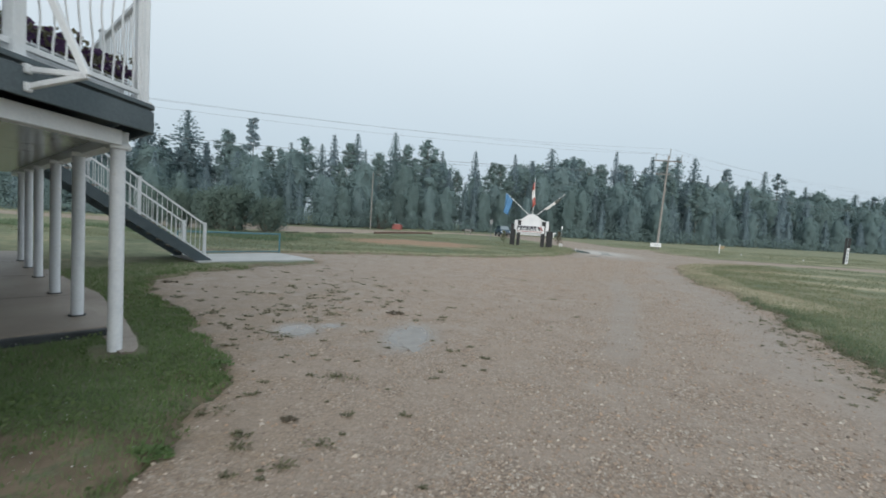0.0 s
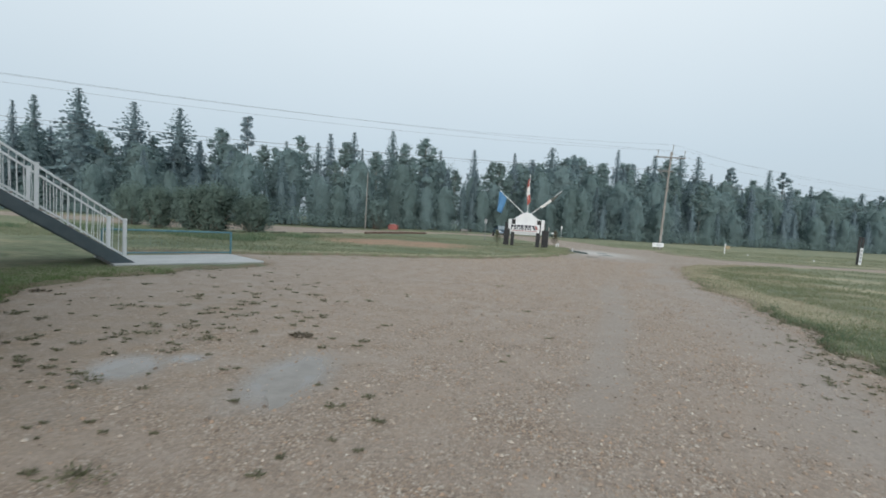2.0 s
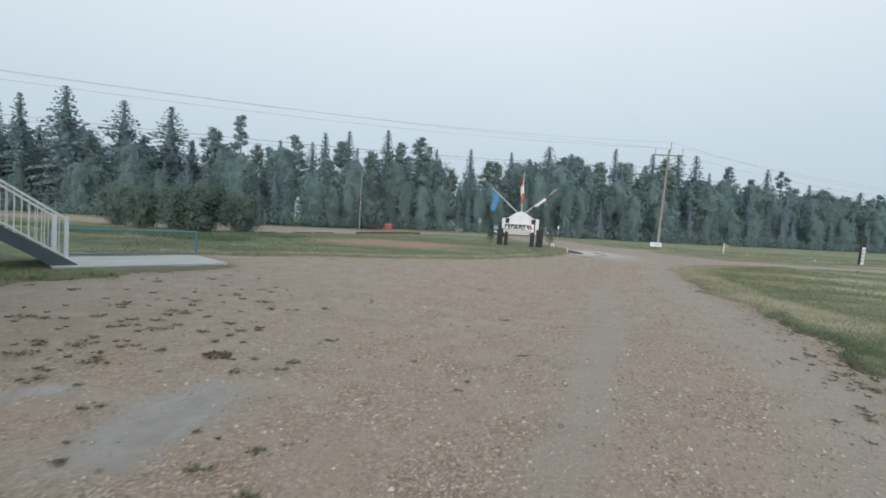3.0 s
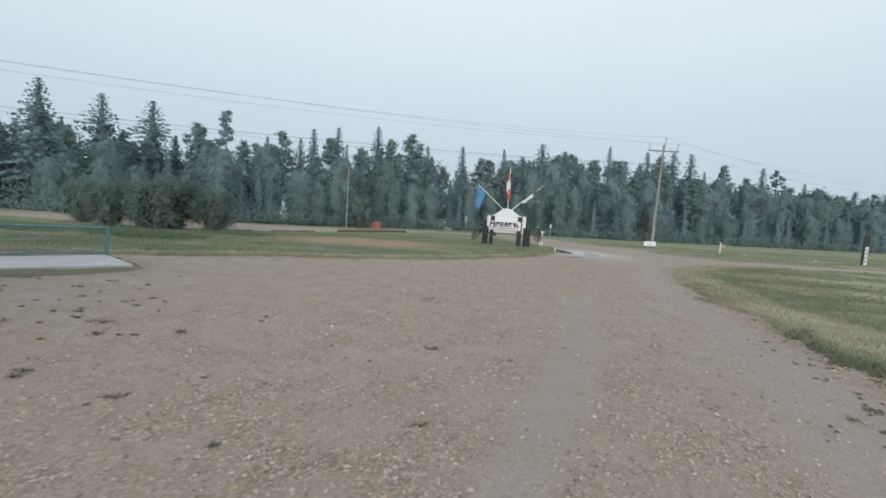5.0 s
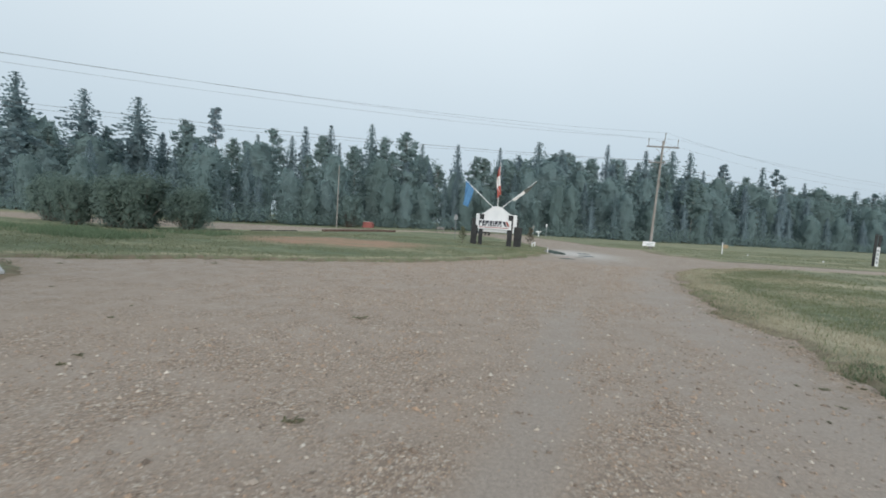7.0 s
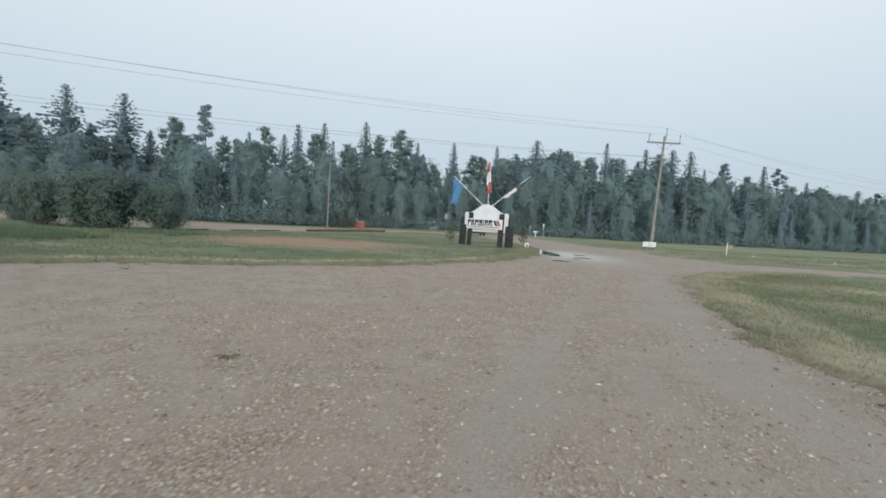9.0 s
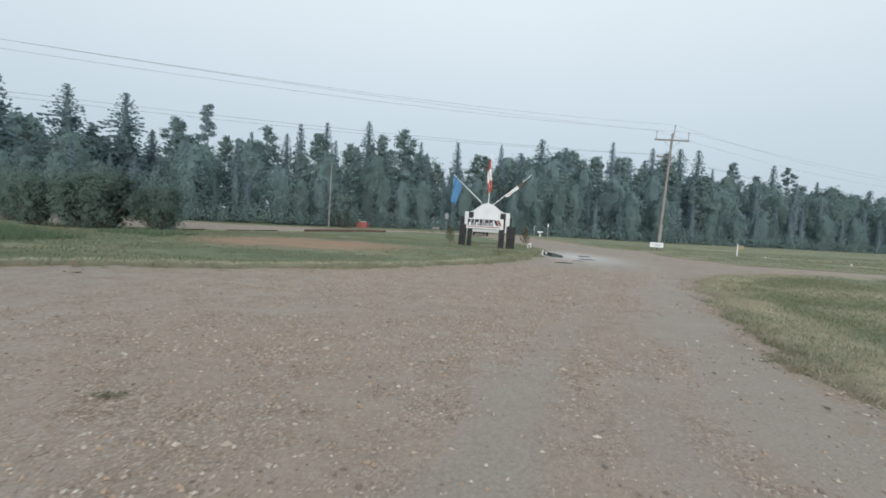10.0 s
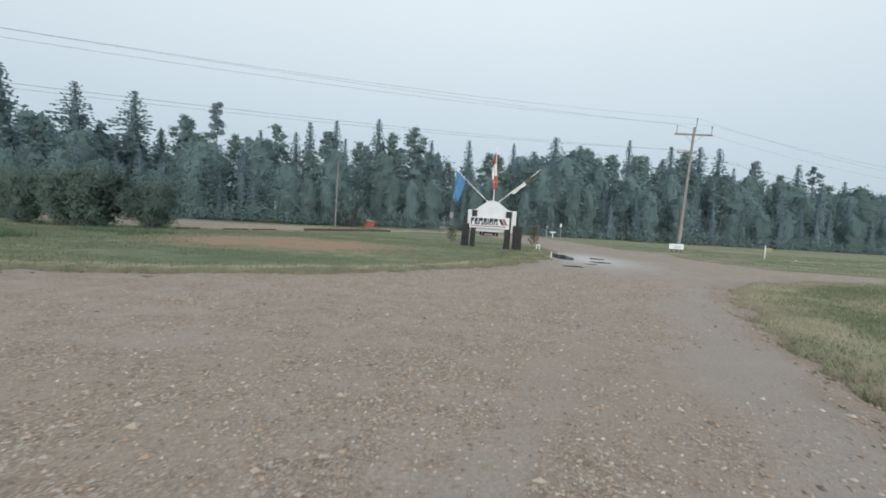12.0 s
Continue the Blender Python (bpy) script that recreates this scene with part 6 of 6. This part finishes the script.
gx, gy = scatter(31, 90000, 2.8, 9.0, 4.0, 15.5, lambda x, y, q: (border(x, y) > -0.26 + 0.22 * ripple(x, y, 0.4, 69, 3)) & (border(x, y) < 0.15 + 0.75 * q * (1 - ease(10, 15, y))) & (ripple(x, y, 0.8, 70, 3) > -0.45 + 0.9 * ease(12, 15, y)))
blades("fringe_grass", gx, gy, 0.03, 0.09, 0.006, M_LUSHGRASS, "dark green fringe of grass along the drive", 32, 1.0)
gx, gy = scatter(11, 120000, -32.0, 6.5, 19.0, 48.0, lambda x, y, q: (border(x, y) > 0.8) & (np.hypot((x + 6.3) / 4.9, (y - 33) / 5.4) > 0.7 + 0.6 * q) & (ripple(x, y, 2.2, 66, 4) > -0.25))
blades("lawn_tufts", gx, gy, 0.03, 0.09, 0.016, M_PALEGRASS, "mown tufts over the lawn island", 12, 1.2)
gx, gy = scatter(13, 90000, 8.0, 48.0, 16.0, 66.0, lambda x, y, q: (border(x, y) > 0.8) & (ripple(x, y, 2.6, 67, 4) > -0.1) & (x < 1.6 * y))
blades("field_tufts", gx, gy, 0.04, 0.10, 0.02, M_PALEGRASS, "mown tufts over the open lawn", 14, 1.2)
gx, gy = scatter(7, 80000, -13.0, 7.5, 16.5, 45.0, lambda x, y, q: (border(x, y) > -0.1) & (border(x, y) < 1.6) & clear_of_pad(x, y))
blades("island_grass", gx, gy, 0.04, 0.10, 0.011, M_PALEGRASS, "mown grass along the edge of the lawn island", 8, 1.0)
gx, gy = scatter(41, 90000, -10.0, 7.0, 17.5, 40.0, lambda x, y, q: (border(x, y) > -0.14) & (border(x, y) < 0.12) & (ripple(x, y, 0.8, 72, 3) > -0.45))
blades("kerb_grass", gx, gy, 0.03, 0.08, 0.012, M_GRASS, "dark ragged grass along the edge of the lawn island", 42, 1.0)
gx, gy = scatter(9, 26000, -34.0, -12.5, 24.0, 35.0, lambda x, y, q: (ripple(x, y, 3.0, 65, 3) > 0.0) & (y < 35 + 0.1 * x) & (q < 0.8))
blades("tall_grass", gx, gy, 0.10, 0.36, 0.022, M_LUSHGRASS, "tall unmown grass in the lawn", 10, 0.7)


gx, gy = scatter(21, 110000, -9.5, -2.6, 1.6, 13.0, lambda x, y, q: (border(x, y) < 0.25) & (border(x, y) > -1.5) & clear_of_pad(x, y) & (ripple(x, y, 0.5, 68, 3) > 0.0 - 0.42 * border(x, y) + 0.25 * q))
blades("edge_tufts", gx, gy, 0.025, 0.07, 0.0045, M_GRASS, "ragged grass tufts creeping out over the gravel", 22, 1.0)


def build_clover():
    r = np.random.RandomState(33)
    x, y = scatter(34, 26000, -9.0, -3.2, 1.8, 10.5, lambda x, y, q: (border(x, y) > -0.2) & clear_of_pad(x, y) & (ripple(x, y, 0.9, 71, 3) > 0.0) & (q < 1.1 - 0.08 * y) & (np.hypot((x + 4.15) / 0.95, (y - 2.9) / 0.6) > 0.5 + q))
    z = lawn_height(x, y, border(x, y)) + r.uniform(0.02, 0.06, len(x))
    c = np.stack([x, y, z], axis=1)
    way = np.tile(np.array([0.0, -0.1, 1.0]), (len(x), 1)) + r.normal(size=(len(x), 3)) * 0.3
    me = quads("clover", leaves(r, c, r.uniform(0.02, 0.05, len(x)), None, 0.8, 0, way), M_CLOVER, way)
    tagged(new("clover", me), "bright green clover patches in the lawn", "clover", "", "stuff")
    x, y = scatter(35, 2200, -8.0, -3.6, 2.6, 8.0, lambda x, y, q: (border(x, y) > 0.0) & clear_of_pad(x, y) & (q < 0.25))
    c = np.stack([x, y, lawn_height(x, y, border(x, y)) + 0.07], axis=1)
    me = quads("clover_flowers", leaves(r, c, r.uniform(0.006, 0.011, len(x)), None, 0.9), M_FLAGWHITE)
    tagged(new("clover_flowers", me), "tiny white clover flowers in the lawn", "clover flowers", "", "stuff")


build_clover()


def build_weeds():
    r = np.random.RandomState(15)
    spots = []
    x, y = scatter(16, 2300, -9.0, 0.5, 2.6, 15.0, lambda x, y, q: (border(x, y) < 0.0) & (q < 0.62 * np.exp(-(((x + 4.9) / 2.0) ** 2 + ((y - 7.2) / 3.9) ** 2)) + 0.02 + 0.45 * np.exp(border(x, y) * 3.0) * (x < -2.5)))
    spots += list(zip(x, y))
    x, y = scatter(17, 26000, 2.0, 9.5, 4.0, 30.0, lambda x, y, q: (border(x, y) < 0.25) & (border(x, y) > -1.0) & (q < 0.95 * np.exp(border(x, y) * 3.3) * (1 - 0.95 * ease(11, 14, y))))
    spots += list(zip(x, y))
    x, y = scatter(18, 6000, -10, 6.5, 17.0, 36.0, lambda x, y, q: (border(x, y) < 0.1) & (border(x, y) > -0.9) & (q < 0.5 * np.exp(border(x, y) * 2.5)))
    spots += list(zip(x, y))
    cs, al, sz = [], [], []
    for x, y in spots:
        verge = x > 1.5
        if any(((x - a) / b) ** 2 + ((y - c) / d) ** 2 < 0.55 for a, c, b, d in PUDDLES):
            continue
        z = float(gravel_height(np.array(x), np.array(y), border(np.array(x), np.array(y))))
        big = (r.gamma(1.5, 0.022) + 0.012) * (0.62 if verge else 1.0)
        for _ in range(int((8 if verge else 10) + big * (160 if verge else 330))):
            a = r.uniform(0, 6.283)
            q = big * r.uniform(0.1, 1)
            cs.append((x + math.cos(a) * q * 1.4, y + math.sin(a) * q * 0.9, z + 0.004 + min(q, 0.06) * r.uniform(0.05, 0.4)))
            al.append((math.cos(a), math.sin(a), r.uniform(0.02, 0.4)))
            sz.append(r.uniform(0.015, 0.04) + min(big, 0.06) * 0.25)
    way = np.tile(np.array([0.0, -0.25, 1.0]), (len(cs), 1)) + r.normal(size=(len(cs), 3)) * 0.35
    me = quads("weeds", leaves(r, np.array(cs), np.array(sz), np.array(al), 0.38, 0, way), M_WEED, way)
    tagged(new("weeds", me), "small dark weeds scattered over the gravel", "weeds", "", "stuff")


build_weeds()


def build_broadleaf(x, y, wide, count, leaf, mat, seed, name, label):
    """A low rosette of leaves spread from one root."""
    r = np.random.RandomState(seed)
    z = float(lawn_height(np.array(x), np.array(y), border(np.array(x), np.array(y))))
    a, q = r.uniform(0, 6.283, count), wide * np.sqrt(r.uniform(0.02, 1, count))
    c = np.stack([np.cos(a) * q * 1.2, np.sin(a) * q * 0.8, 0.012 + 0.35 * (wide - q) * r.uniform(0.2, 1, count)], axis=1)
    al = np.stack([np.cos(a), np.sin(a), r.uniform(-0.1, 0.5, count)], axis=1)
    way = np.tile(np.array([0.0, -0.15, 1.0]), (count, 1)) + r.normal(size=(count, 3)) * 0.25
    me = quads(name, leaves(r, c, leaf * r.uniform(0.6, 1.3, count), al, 0.55, 0, way), mat, way)
    ob = new(name, me)
    ob.matrix_world = pose(x, y, max(z, -0.01))
    return tagged(ob, label, "weed", "plants at the lawn edge")


build_broadleaf(-3.68, 3.22, 0.13, 110, 0.055, M_CLOVER, 5, "broadleaf_weed", "bright green broad-leaved weed at the edge of the lawn")
build_broadleaf(-4.28, 4.95, 0.12, 90, 0.05, M_GRASS, 6, "broadleaf_weed", "dark green leafy weed at the edge of the lawn")
build_broadleaf(-3.04, 3.88, 0.055, 60, 0.04, M_DRYLEAF, 7, "dead_weed", "withered reddish-brown weed on the gravel")
build_broadleaf(-8.2, 9.5, 0.16, 90, 0.07, M_DRYLEAF, 8, "dead_weed", "withered reddish-brown weed on the gravel")
build_broadleaf(-3.05, 8.14, 0.13, 90, 0.06, M_DRYLEAF, 9, "dead_weed", "withered reddish-brown weed on the gravel")


def build_stones():
    r = np.random.RandomState(23)
    n = 130000
    y = 2.2 + r.uniform(0, 1, n) ** 1.4 * 26
    x = r.uniform(-4.5, 7.5, n) + (y - 8) * 0.06
    sd = border(x, y)
    rut = gravel_marks(x, y, sd)["rut"]
    ok = (sd < -0.05) & (r.uniform(0, 1, n) > rut * 0.9) & (r.uniform(0, 1, n) > 0.6 * (1 - ease(-3.0, -0.5, x))) & (ripple(x, y, 1.5, 81, 4) > r.uniform(-1.1, 0.5, n))
    x, y, sd = x[ok], y[ok], sd[ok]
    n = len(x)
    z = gravel_height(x, y, sd)
    s = r.gamma(2.2, 0.0025, n) + 0.0036 + 0.0002 * y
    unit = np.array([(1, 0, 0), (0, 1, 0), (-1, 0, 0), (0, -1, 0), (0, 0, 1), (0, 0, -1)], float)
    v = unit[None] * (1 + r.uniform(-0.35, 0.35, (n, 6, 3)))
    v = v * (s[:, None] * np.stack([r.uniform(0.8, 1.5, n), np.ones(n), r.uniform(0.45, 0.8, n)], axis=1))[:, None, :]
    a = r.uniform(0, 6.283, n)
    ca, sa = np.cos(a)[:, None], np.sin(a)[:, None]
    vx, vy = v[:, :, 0] * ca - v[:, :, 1] * sa, v[:, :, 0] * sa + v[:, :, 1] * ca
    v = np.stack([vx + x[:, None], vy + y[:, None], v[:, :, 2] + (z + s * 0.15)[:, None]], axis=-1)
    tri = np.array([(0, 1, 4), (1, 2, 4), (2, 3, 4), (3, 0, 4), (1, 0, 5), (2, 1, 5), (3, 2, 5), (0, 3, 5)])
    f = (tri[None] + (np.arange(n) * 6)[:, None, None]).reshape(-1, 3)
    me = bpy.data.meshes.new("loose_stones")
    me.from_pydata(v.reshape(-1, 3).tolist(), [], f.tolist())
    me.materials.append(M_PEBBLE)
    tagged(new("loose_stones", me), "loose tan and pale stones on the gravel", "gravel", "", "stuff")


build_stones()
